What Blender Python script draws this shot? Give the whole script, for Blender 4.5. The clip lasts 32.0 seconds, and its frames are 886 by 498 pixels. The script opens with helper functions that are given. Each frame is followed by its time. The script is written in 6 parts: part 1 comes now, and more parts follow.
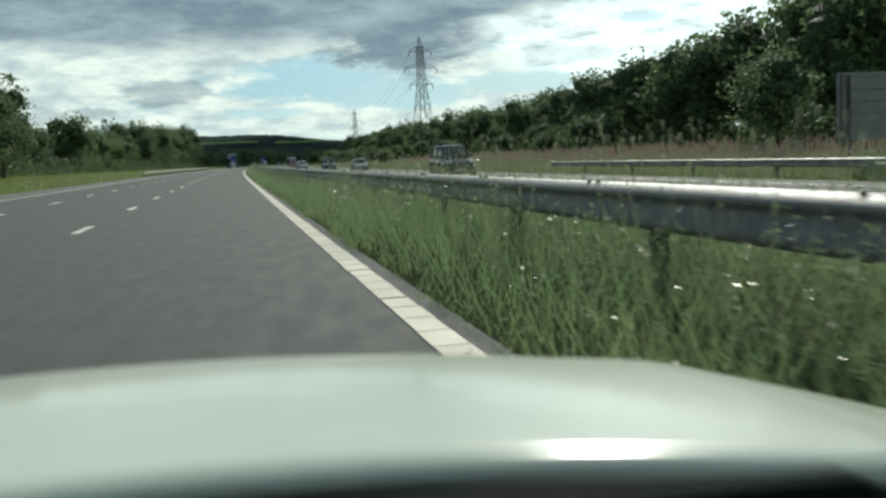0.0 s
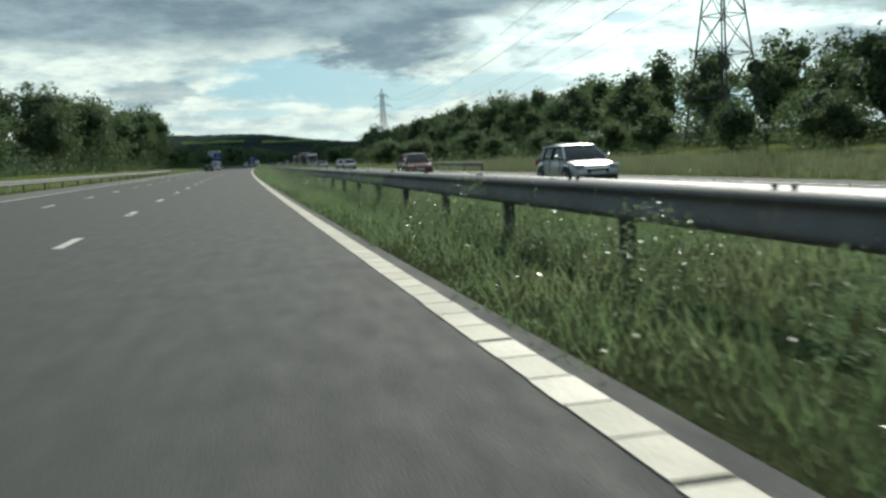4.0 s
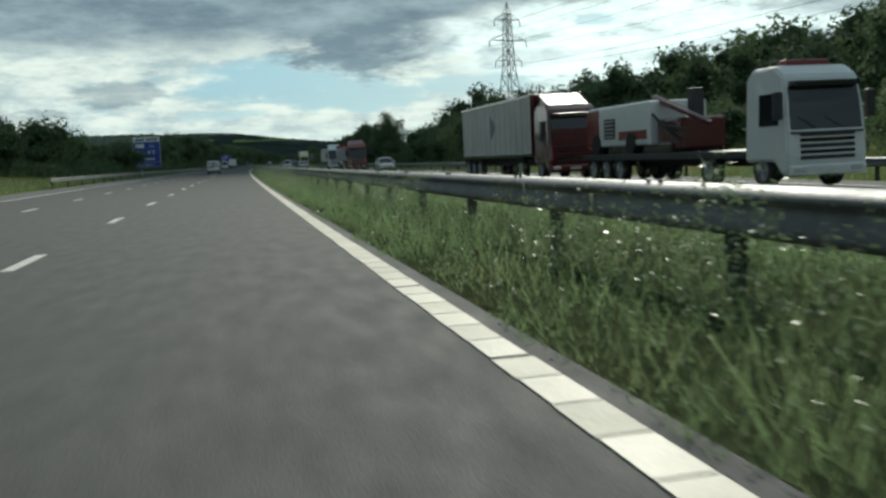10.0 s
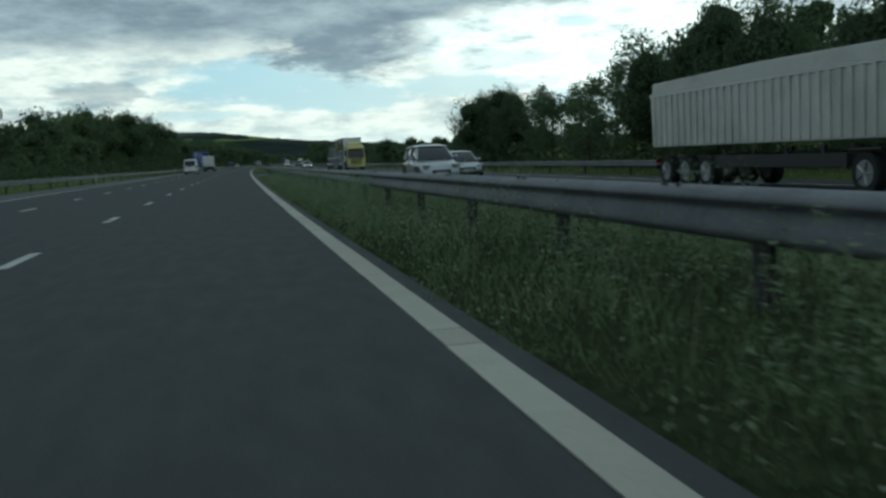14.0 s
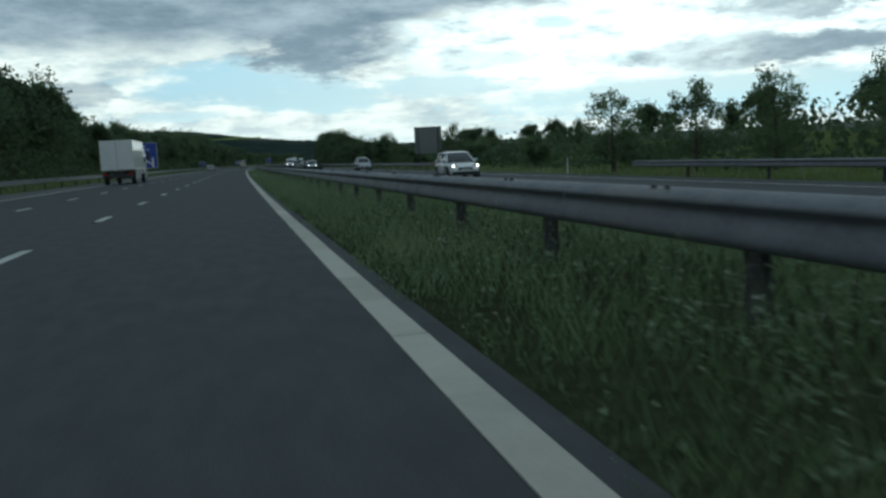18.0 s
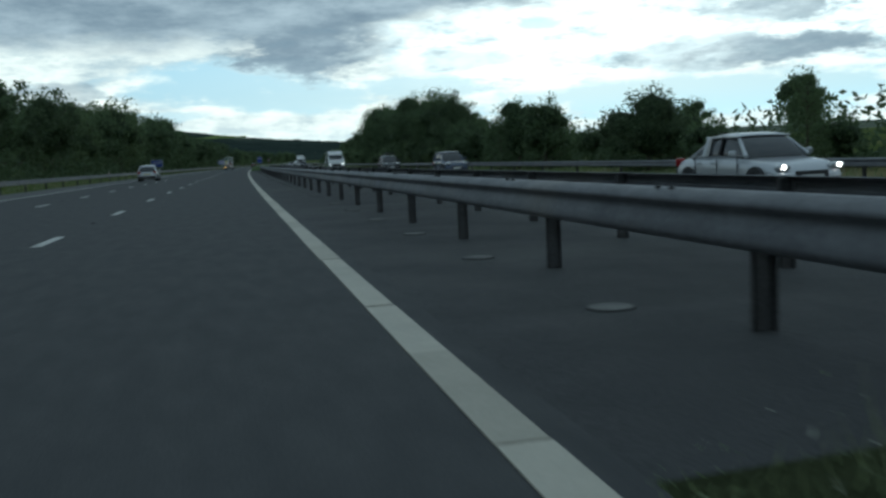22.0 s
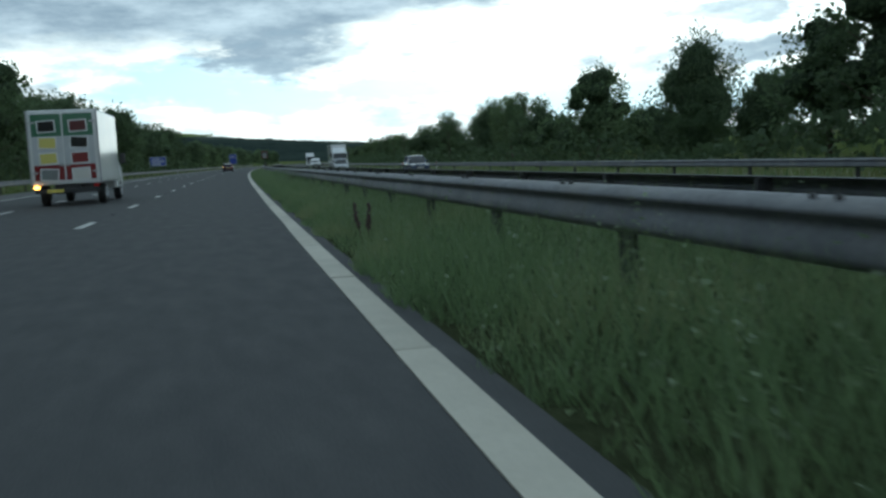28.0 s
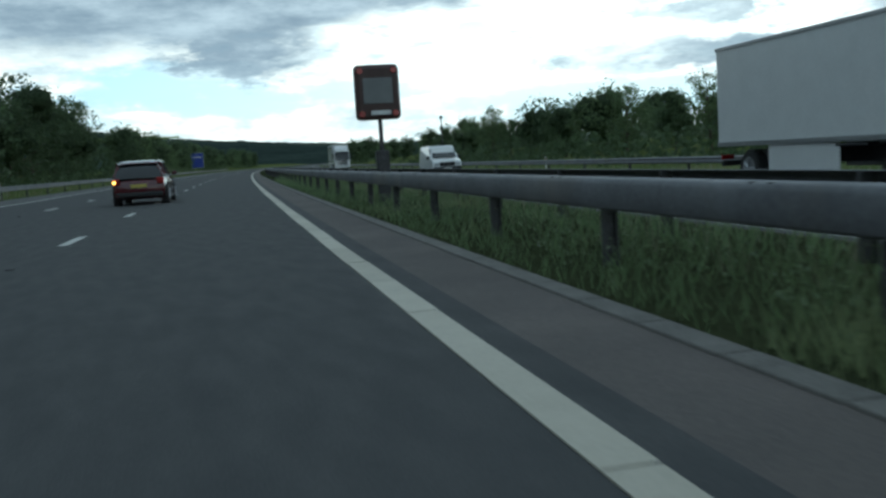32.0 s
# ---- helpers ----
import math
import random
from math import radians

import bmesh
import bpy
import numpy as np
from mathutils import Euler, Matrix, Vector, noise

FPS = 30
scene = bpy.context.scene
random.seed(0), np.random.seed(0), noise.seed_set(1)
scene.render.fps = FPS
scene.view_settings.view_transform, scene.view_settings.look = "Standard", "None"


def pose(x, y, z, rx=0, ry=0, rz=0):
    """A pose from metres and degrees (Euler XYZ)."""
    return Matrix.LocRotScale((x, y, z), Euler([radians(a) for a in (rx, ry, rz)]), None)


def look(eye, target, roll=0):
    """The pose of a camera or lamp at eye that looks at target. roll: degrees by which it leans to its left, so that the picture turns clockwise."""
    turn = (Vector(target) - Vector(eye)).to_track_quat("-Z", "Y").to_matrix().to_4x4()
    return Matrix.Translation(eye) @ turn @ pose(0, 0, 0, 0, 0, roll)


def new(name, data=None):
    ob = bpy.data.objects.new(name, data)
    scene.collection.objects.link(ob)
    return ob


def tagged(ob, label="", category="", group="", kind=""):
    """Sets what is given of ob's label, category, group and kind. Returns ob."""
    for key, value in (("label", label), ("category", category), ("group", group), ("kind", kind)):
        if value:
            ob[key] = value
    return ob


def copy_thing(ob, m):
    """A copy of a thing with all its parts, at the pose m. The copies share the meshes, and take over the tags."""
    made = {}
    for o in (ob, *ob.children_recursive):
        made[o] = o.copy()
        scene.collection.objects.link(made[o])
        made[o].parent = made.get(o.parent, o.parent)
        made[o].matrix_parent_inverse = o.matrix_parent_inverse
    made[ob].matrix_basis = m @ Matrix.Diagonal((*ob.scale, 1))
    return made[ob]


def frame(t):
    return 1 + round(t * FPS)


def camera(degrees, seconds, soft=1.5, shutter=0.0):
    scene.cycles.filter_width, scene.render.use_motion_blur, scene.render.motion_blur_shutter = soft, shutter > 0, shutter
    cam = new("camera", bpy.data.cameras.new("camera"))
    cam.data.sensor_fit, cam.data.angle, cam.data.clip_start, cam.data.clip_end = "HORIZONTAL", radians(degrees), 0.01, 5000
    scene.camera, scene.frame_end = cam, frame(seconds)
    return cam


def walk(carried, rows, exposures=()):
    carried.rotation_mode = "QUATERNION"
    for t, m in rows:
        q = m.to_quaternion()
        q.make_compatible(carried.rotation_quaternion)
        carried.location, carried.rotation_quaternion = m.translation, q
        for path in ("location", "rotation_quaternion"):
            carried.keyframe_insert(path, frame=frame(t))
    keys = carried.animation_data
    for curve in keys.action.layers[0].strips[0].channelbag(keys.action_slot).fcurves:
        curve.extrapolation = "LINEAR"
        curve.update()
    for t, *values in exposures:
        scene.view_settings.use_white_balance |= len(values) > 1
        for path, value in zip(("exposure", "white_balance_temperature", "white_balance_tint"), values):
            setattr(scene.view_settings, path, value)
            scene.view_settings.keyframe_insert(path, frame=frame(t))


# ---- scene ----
# The road runs along a gentle right-hand curve. Places are given as (s, d, z):
# metres along the near-side edge line of the central reserve, metres to its right, metres up.
HEADING = [(-400, -4.6), (0, -3.8), (70, -3.5), (130, -2.95), (200, -2.2), (310, -1.3), (365, -1.0), (435, -0.45),
           (510, 0.1), (600, 0.95), (690, 1.7), (800, 2.3), (870, 3.0), (920, 3.4), (1010, 4.2), (1090, 5.0),
           (1150, 5.9), (1400, 9.0), (2000, 16.0), (3200, 24.0)]
STEP = 2.0
S0, S1 = -300.0, 3000.0


def heading(s):
    a = HEADING
    for (s0, h0), (s1, h1) in zip(a, a[1:]):
        if s <= s1:
            return radians(h0 + (h1 - h0) * (s - s0) / (s1 - s0))
    return radians(a[-1][1])


def trace():
    n = int((S1 - S0) / STEP) + 1
    smooth = [sum(heading(S0 + i * STEP + k * 8.0) for k in range(-4, 5)) / 9 for i in range(n)]
    pts = [(0.0, 0.0)]
    for i in range(1, n):
        h = (smooth[i - 1] + smooth[i]) / 2
        x, y = pts[-1]
        pts.append((x + STEP * math.sin(h), y + STEP * math.cos(h)))
    k = int(-S0 / STEP)
    ox, oy = pts[k]
    return [(x - ox, y - oy) for x, y in pts], smooth


LINE, TURN = trace()


def at(s, d, z=0.0):
    """The world place of (s, d, z)."""
    f = (s - S0) / STEP
    i = min(max(int(f), 0), len(LINE) - 2)
    f -= i
    (x0, y0), (x1, y1) = LINE[i], LINE[i + 1]
    h = TURN[i] * (1 - f) + TURN[i + 1] * f
    return Vector((x0 + (x1 - x0) * f + d * math.cos(h), y0 + (y1 - y0) * f - d * math.sin(h), z))


def turn(s):
    f = (s - S0) / STEP
    i = min(max(int(f), 0), len(LINE) - 2)
    f -= i
    return TURN[i] * (1 - f) + TURN[i + 1] * f


def put(s, d, z=0.0, yaw=0.0):
    """The pose of a thing at (s, d, z) whose y axis looks along the road, turned left by yaw degrees."""
    p = at(s, d, z)
    return Matrix.Translation(p) @ Matrix.Rotation(-turn(s) + radians(yaw), 4, "Z")


# ---- camera ----
cam = camera(50.8, 32.0, soft=2.7, shutter=0.05)
SPEED = [(0, 36.7), (9, 36.2), (22, 36.0), (28, 34.8), (32, 34.3)]
SIDE = [(0, 1.04), (1, 0.97), (2, 1.12), (3, 1.24), (4.5, 1.30), (6, 1.34), (7, 1.38), (8, 1.36), (9, 1.25), (10, 1.24), (11, 1.31),
        (12, 1.29), (13, 1.15), (14, 1.10), (15.5, 0.98), (17, 0.88), (18, 0.87), (19, 0.83), (20, 0.78), (21, 0.79), (22, 0.87), (23, 0.87),
        (24, 0.86), (25, 0.83), (26.5, 0.82), (28, 0.82), (29, 0.85), (30, 0.95), (31, 1.08), (32, 1.11)]
YAW = [(0, -3.70), (1, -3.54), (2, -3.46), (3, -3.19), (3.5, -2.98), (4.5, -2.57), (5.5, -2.2), (6, -2.12), (7, -1.77), (8, -1.38), (9, -1.19), (10, -1.02),
       (11, -0.86), (12, -0.46), (13, -0.13), (14, 0.06), (15.5, 0.58), (17, 1.07), (18, 1.35), (19, 1.67), (20, 1.98), (21, 2.15), (22, 2.28),
       (23, 2.64), (24, 3.06), (25, 3.34), (26.5, 3.66), (28, 4.2), (29, 4.55), (30, 4.94), (31, 5.36), (32, 5.91)]
PITCH = [(0, 5.75), (32, 5.75)]
ROLL = [(0, 2.9), (30, 2.9), (31, 3.2), (32, 3.6)]
EYE = 1.055
AIM = 12.5


def along(table, t):
    for (t0, v0), (t1, v1) in zip(table, table[1:]):
        if t <= t1:
            return v0 + (v1 - v0) * (t - t0) / (t1 - t0)
    return table[-1][1]


def travel(t):
    n = max(1, int(t * 20))
    return sum(along(SPEED, (i + 0.5) * t / n) for i in range(n)) * t / n


def path_pose(t):
    p = at(travel(t), -along(SIDE, t) + 0.04, EYE)
    turn_m = Matrix.Rotation(-radians(along(YAW, t) + AIM), 4, "Z") @ Matrix.Rotation(radians(90 - along(PITCH, t)), 4, "X")
    return Matrix.Translation(p) @ turn_m @ Matrix.Rotation(-radians(along(ROLL, t)), 4, "Z")


walk(cam, [(i * 0.5, path_pose(i * 0.5)) for i in range(65)], exposures=[(0, 0.14, 6350, 2), (8.0, 0.10, 6350, 2), (11.0, -0.05, 6350, 2), (12.2, -0.15, 6350, 2), (13.2, 0.18, 6350, 2), (17, 0.25, 6200, 4), (20, 0.25, 6150, 6), (23, 0.34, 6100, 5), (24, 0.40, 6150, 6), (25, 0.80, 6200, 8), (28, 0.80, 6200, 7), (32, 0.66, 6150, 6)])

# ---- world and sun ----
SUN_AZ, SUN_EL = radians(24), radians(32)
world = bpy.data.worlds.new("sky")
scene.world = world
world.use_nodes = True


def nodes_of(tree):
    tree.nodes.clear()

    def node(kind, inputs=None, **props):
        n = tree.nodes.new(kind)
        if "operation" in props:
            n.operation = props["operation"]
        if "use_clamp" in props:
            n.use_clamp = props["use_clamp"]
        if "interpolation_type" in props:
            n.interpolation_type = props["interpolation_type"]
        if "data_type" in props:
            n.data_type = props["data_type"]
        for k, v in (inputs or {}).items():
            if isinstance(v, bpy.types.NodeSocket):
                tree.links.new(v, n.inputs[k])
            else:
                n.inputs[k].default_value = v
        return n
    return node


def build_sky():
    N = nodes_of(world.node_tree)

    def M(op, a, b=0.0, c=0.0, clamp=False):
        return N("ShaderNodeMath", {0: a, 1: b, 2: c}, operation=op, use_clamp=clamp).outputs[0]

    def ramp(x, lo, hi):
        return N("ShaderNodeMapRange", {0: x, 1: lo, 2: hi, 3: 0.0, 4: 1.0}, interpolation_type="SMOOTHSTEP").outputs[0]

    def mix(f, a, b):
        return N("ShaderNodeMix", {0: f, 6: a, 7: b}, data_type="RGBA").outputs[2]

    clear = N("ShaderNodeTexSky")
    clear.sky_type, clear.sun_disc, clear.sun_elevation, clear.sun_rotation, clear.dust_density = "NISHITA", False, SUN_EL, SUN_AZ, 1.5
    sky = clear.outputs[0]
    way = N("ShaderNodeTexCoord").outputs["Generated"]
    sep = N("ShaderNodeSeparateXYZ", {0: way})
    az = M("DEGREES", M("ARCTAN2", sep.outputs[0], sep.outputs[1]))
    el = M("DEGREES", M("ARCSINE", sep.outputs[2]))
    flat = N("ShaderNodeCombineXYZ", {0: M("MULTIPLY", az, 0.1), 1: M("MULTIPLY", el, 0.32), 2: 0.0}).outputs[0]

    def noise_at(scale, detail, offset, rough=0.55):
        v = N("ShaderNodeVectorMath", {0: flat, 1: (offset, offset * 0.7, 0.0)}, operation="ADD").outputs[0]
        return N("ShaderNodeTexNoise", {"Vector": v, "Scale": scale, "Detail": detail, "Roughness": rough}).outputs[0]

    n1 = M("SUBTRACT", noise_at(1.1, 8, 3.1, 0.6), 0.5)
    n2 = M("SUBTRACT", noise_at(3.4, 8, 9.7, 0.62), 0.5)
    n3 = M("SUBTRACT", noise_at(0.55, 4, 15.2), 0.5)
    n4 = M("SUBTRACT", noise_at(2.0, 9, 21.7, 0.66), 0.5)

    def patch(a, e, wa, we, ragged):
        u = M("DIVIDE", M("SUBTRACT", az, a), wa)
        v = M("DIVIDE", M("SUBTRACT", el, e), we)
        r = M("SQRT", M("ADD", M("MULTIPLY", u, u), M("MULTIPLY", v, v)))
        r = M("ADD", r, M("ADD", M("MULTIPLY", n1, ragged), M("MULTIPLY", n2, ragged)))
        return M("SUBTRACT", 1.0, ramp(r, 0.62, 1.16))

    # heaped cloud near the horizon, a long grey bank overhead with a tongue hanging from it, blue openings between
    low = ramp(M("ADD", M("MULTIPLY", n4, 2.4), M("MULTIPLY", n1, 1.2)), -0.62, -0.20)
    edge = M("ADD", 7.0, M("MULTIPLY", ramp(az, 9.0, 15.0), 1.6))
    bank = ramp(M("SUBTRACT", M("ADD", el, M("ADD", M("MULTIPLY", n1, 2.6), M("MULTIPLY", n2, 1.6))), edge), -0.5, 0.9)
    tongue = patch(7.0, 7.0, 5.6, 2.1, 1.7)
    bellies = [tongue, patch(-7.0, 4.4, 2.6, 0.6, 2.4), patch(33.0, 5.2, 7.5, 1.2, 2.0), patch(17.0, 5.7, 3.6, 0.7, 2.4),
               patch(34.5, 7.4, 3.8, 0.7, 2.6), patch(-14.0, 3.2, 3.0, 0.5, 2.4), patch(48.0, 6.0, 7.0, 1.3, 1.4)]
    gaps = [(patch(1.8, 4.9, 6.0, 1.5, 1.5), 0.98), (patch(6.4, 3.8, 6.4, 0.95, 1.5), 0.95), (patch(13.0, 4.2, 4.0, 0.8, 1.8), 0.85),
            (patch(31.0, 2.7, 12.0, 1.4, 1.5), 1.0), (patch(21.3, 7.5, 1.6, 0.5, 1.4), 0.7), (patch(-1.0, 3.0, 3.0, 0.35, 1.4), 0.6)]
    bright = patch(23.0, 6.6, 12.0, 3.2, 1.6)
    bright2 = patch(42.0, 8.0, 14.0, 5.0, 1.0)
    blue = mix(0.78, sky, (2.3, 5.2, 6.8, 1))
    pale = mix(ramp(el, 1.0, 4.0), (5.2, 8.0, 8.9, 1), blue)
    white = mix(ramp(M("ADD", n2, M("MULTIPLY", n4, 0.7)), -0.26, 0.18), (4.5, 5.6, 5.9, 1), (8.9, 9.6, 8.9, 1))
    grey = mix(ramp(M("ADD", M("MULTIPLY", n1, 0.9), n4), -0.25, 0.34), (1.75, 2.45, 3.0, 1), (4.1, 5.1, 5.6, 1))
    cover = M("MAXIMUM", low, bank)
    for g, k in gaps:
        cover = M("MULTIPLY", cover, M("SUBTRACT", 1.0, M("MULTIPLY", g, k)))
    dark = bank
    for g, k in zip(bellies, (1.0, 0.5, 0.9, 0.6, 0.8, 0.5, 0.7)):
        dark = M("MAXIMUM", dark, M("MULTIPLY", g, k))
    lit = M("MAXIMUM", bright, bright2)
    dark = M("MULTIPLY", dark, M("SUBTRACT", 1.0, M("MULTIPLY", bright, 0.55)))
    cloud = mix(M("MULTIPLY", lit, ramp(M("ADD", n4, n2), -0.34, 0.16)), white, (10.9, 12.6, 12.4, 1))
    cloud = mix(dark, cloud, grey)
    body = cover
    for g in bellies:
        body = M("MAXIMUM", body, M("MULTIPLY", g, 0.95))
    out = mix(body, pale, cloud)
    haze = M("SUBTRACT", 1.0, ramp(el, 0.0, 2.6))
    out = mix(M("MULTIPLY", haze, 0.5), out, (7.2, 8.7, 8.8, 1))
    # above the view the sky is darkened, to cut the light on the ground
    thick = M("MULTIPLY", ramp(el, 11.0, 26.0), 0.12)
    out = mix(thick, out, (0.75, 1.2, 1.45, 1))
    bg = N("ShaderNodeBackground", {0: out, 1: 0.095})
    N("ShaderNodeOutputWorld", {0: bg.outputs[0]})


build_sky()
sun = new("sun", bpy.data.lights.new("sun", "SUN"))
sun.data.energy, sun.data.angle, sun.data.color = 4.3, radians(0.8), (1.0, 0.94, 0.84)
sun_from = Vector((math.sin(SUN_AZ) * math.cos(SUN_EL), math.cos(SUN_AZ) * math.cos(SUN_EL), math.sin(SUN_EL)))
sun.matrix_world = look(sun_from * 200, (0, 0, 0))


# ---- materials ----
def material(name, base, other=None, rough=0.7, metal=0.0, scale=4.0, fine=60.0, bump=0.0, random_by=None, spec=0.5, clear=0.0, through_light=0.0, stain=None, stretch=None):
    """Two colours mixed by coarse and fine noise, with gloss and relief that follow them."""
    m = bpy.data.materials.new(name)
    m.use_nodes = True
    N = nodes_of(m.node_tree)
    pos = N("ShaderNodeNewGeometry").outputs["Position"] if random_by != "object" else N("ShaderNodeTexCoord").outputs["Object"]
    if stretch:
        pos = N("ShaderNodeVectorMath", {0: pos, 1: stretch}, operation="MULTIPLY").outputs[0]
    a = N("ShaderNodeTexNoise", {"Vector": pos, "Scale": scale, "Detail": 5.0}).outputs[0]
    b = N("ShaderNodeTexNoise", {"Vector": pos, "Scale": fine, "Detail": 3.0}).outputs[0]
    s = N("ShaderNodeMath", {0: a, 1: b}, operation="ADD").outputs[0]
    f = N("ShaderNodeMapRange", {0: s, 1: 0.7, 2: 1.3}).outputs[0]
    if random_by in ("island", "object"):
        r = N("ShaderNodeNewGeometry").outputs["Random Per Island"] if random_by == "island" else N("ShaderNodeObjectInfo").outputs["Random"]
        f = N("ShaderNodeMix", {0: 0.55, 2: f, 3: r}).outputs[0]
    other = other or tuple(c * 0.7 for c in base)
    col = N("ShaderNodeMix", {0: f, 6: (*other, 1), 7: (*base, 1)}, data_type="RGBA").outputs[2]
    if stain:
        c = N("ShaderNodeTexNoise", {"Vector": pos, "Scale": scale * 0.21, "Detail": 6.0, "Roughness": 0.65}).outputs[0]
        c = N("ShaderNodeMapRange", {0: c, 1: 0.52, 2: 0.68, 4: 0.8}).outputs[0]
        col = N("ShaderNodeMix", {0: c, 6: col, 7: (*stain, 1)}, data_type="RGBA").outputs[2]
    rr = N("ShaderNodeMapRange", {0: f, 3: min(1, rough * 1.12), 4: rough * 0.88}).outputs[0]
    p = N("ShaderNodeBsdfPrincipled", {"Base Color": col, "Roughness": rr, "Metallic": metal, "Specular IOR Level": spec, "Coat Weight": clear, "Coat Roughness": 0.06})
    if bump:
        h = N("ShaderNodeBump", {"Strength": bump, "Distance": 0.02, "Height": s}).outputs[0]
        m.node_tree.links.new(h, p.inputs["Normal"])
    out = p.outputs[0]
    if through_light:
        t = N("ShaderNodeBsdfTranslucent", {0: N("ShaderNodeMix", {0: 0.4, 6: col, 7: (0.19, 0.27, 0.125, 1)}, data_type="RGBA").outputs[2]})
        out = N("ShaderNodeMixShader", {0: through_light, 1: out, 2: t.outputs[0]}).outputs[0]
    N("ShaderNodeOutputMaterial", {0: out})
    return m


def glowing(name, colour, strength):
    m = bpy.data.materials.new(name)
    m.use_nodes = True
    N = nodes_of(m.node_tree)
    p = N("ShaderNodeBsdfPrincipled", {"Base Color": (*colour, 1), "Emission Color": (*colour, 1), "Emission Strength": strength, "Roughness": 0.2})
    N("ShaderNodeOutputMaterial", {0: p.outputs[0]})
    return m


ASPHALT = material("asphalt", (0.069, 0.069, 0.068), (0.058, 0.059, 0.060), rough=0.88, scale=5.0, fine=95, bump=0.14, stain=(0.061, 0.062, 0.062), spec=0.25, stretch=(1.0, 0.28, 1.0))
ASPHALT_SHOULDER = material("old_asphalt", (0.105, 0.103, 0.098), (0.075, 0.075, 0.073), rough=0.8, scale=0.7, fine=40, bump=0.5, spec=0.35)
PAINT = material("road_paint", (0.62, 0.61, 0.57), (0.42, 0.41, 0.38), rough=0.6, scale=3, fine=35, bump=0.3, stain=(0.36, 0.35, 0.32))
PAINT_WARM = material("ribbed_road_paint", (0.51, 0.47, 0.385), (0.37, 0.34, 0.275), rough=0.65, scale=3, fine=35, bump=0.3, random_by="island", stain=(0.36, 0.34, 0.28))
SOIL = material("median_soil", (0.060, 0.070, 0.036), (0.024, 0.030, 0.015), spec=0.0, rough=0.95, scale=5.0, fine=45, bump=1.0)
VERGE = material("verge_turf", (0.13, 0.15, 0.055), (0.07, 0.10, 0.03), spec=0.0, rough=1.0, scale=0.25, fine=6, bump=0.8, stain=(0.22, 0.19, 0.10))
PAVED = material("median_asphalt", (0.042, 0.042, 0.042), (0.030, 0.031, 0.032), rough=0.85, scale=0.8, fine=40, bump=0.6, stain=(0.064, 0.063, 0.060))
STEEL = material("galvanised_steel", (0.145, 0.15, 0.16), (0.09, 0.093, 0.10), rough=0.60, spec=0.45, metal=0.0, scale=2.2, fine=25, bump=0.15, stain=(0.15, 0.14, 0.13))
STEEL_POST = material("weathered_post_steel", (0.105, 0.105, 0.108), (0.055, 0.053, 0.052), rough=0.65, metal=0.5, scale=5, fine=40, bump=0.2)
BLADE = material("grass_blade", (0.245, 0.345, 0.16), (0.105, 0.168, 0.078), rough=0.46, scale=1.7, fine=9, random_by="island", through_light=0.55, spec=0.4, stain=(0.36, 0.37, 0.19))
WEED = material("weed_leaf", (0.28, 0.36, 0.19), (0.11, 0.17, 0.08), rough=0.40, scale=0.5, fine=5, random_by="island", through_light=0.32, spec=0.8)
STRAW = material("dry_grass_stem", (0.36, 0.34, 0.23), (0.20, 0.20, 0.12), rough=0.6, scale=0.5, fine=5, random_by="island", through_light=0.25)
SEED_GLINT = material("pale_seed_and_glint", (0.74, 0.75, 0.66), (0.40, 0.43, 0.31), rough=0.5, scale=0.5, fine=5, random_by="island", through_light=0.35)
LEAF = material("leaf", (0.125, 0.178, 0.092), (0.052, 0.084, 0.043), rough=0.6, scale=0.12, fine=2.0, random_by="island", through_light=0.40, spec=0.1)
LEAF_PALE = material("pale_leaf", (0.16, 0.215, 0.105), (0.075, 0.112, 0.052), rough=0.6, scale=0.12, fine=2.0, random_by="island", through_light=0.4, spec=0.1)
LEAF_DARK = material("dark_leaf", (0.098, 0.138, 0.072), (0.044, 0.068, 0.037), rough=0.6, scale=0.12, fine=2.0, random_by="island", through_light=0.32, spec=0.1)
BARK = material("bark", (0.11, 0.085, 0.06), (0.05, 0.04, 0.03), rough=0.9, scale=3, fine=18, bump=0.8)


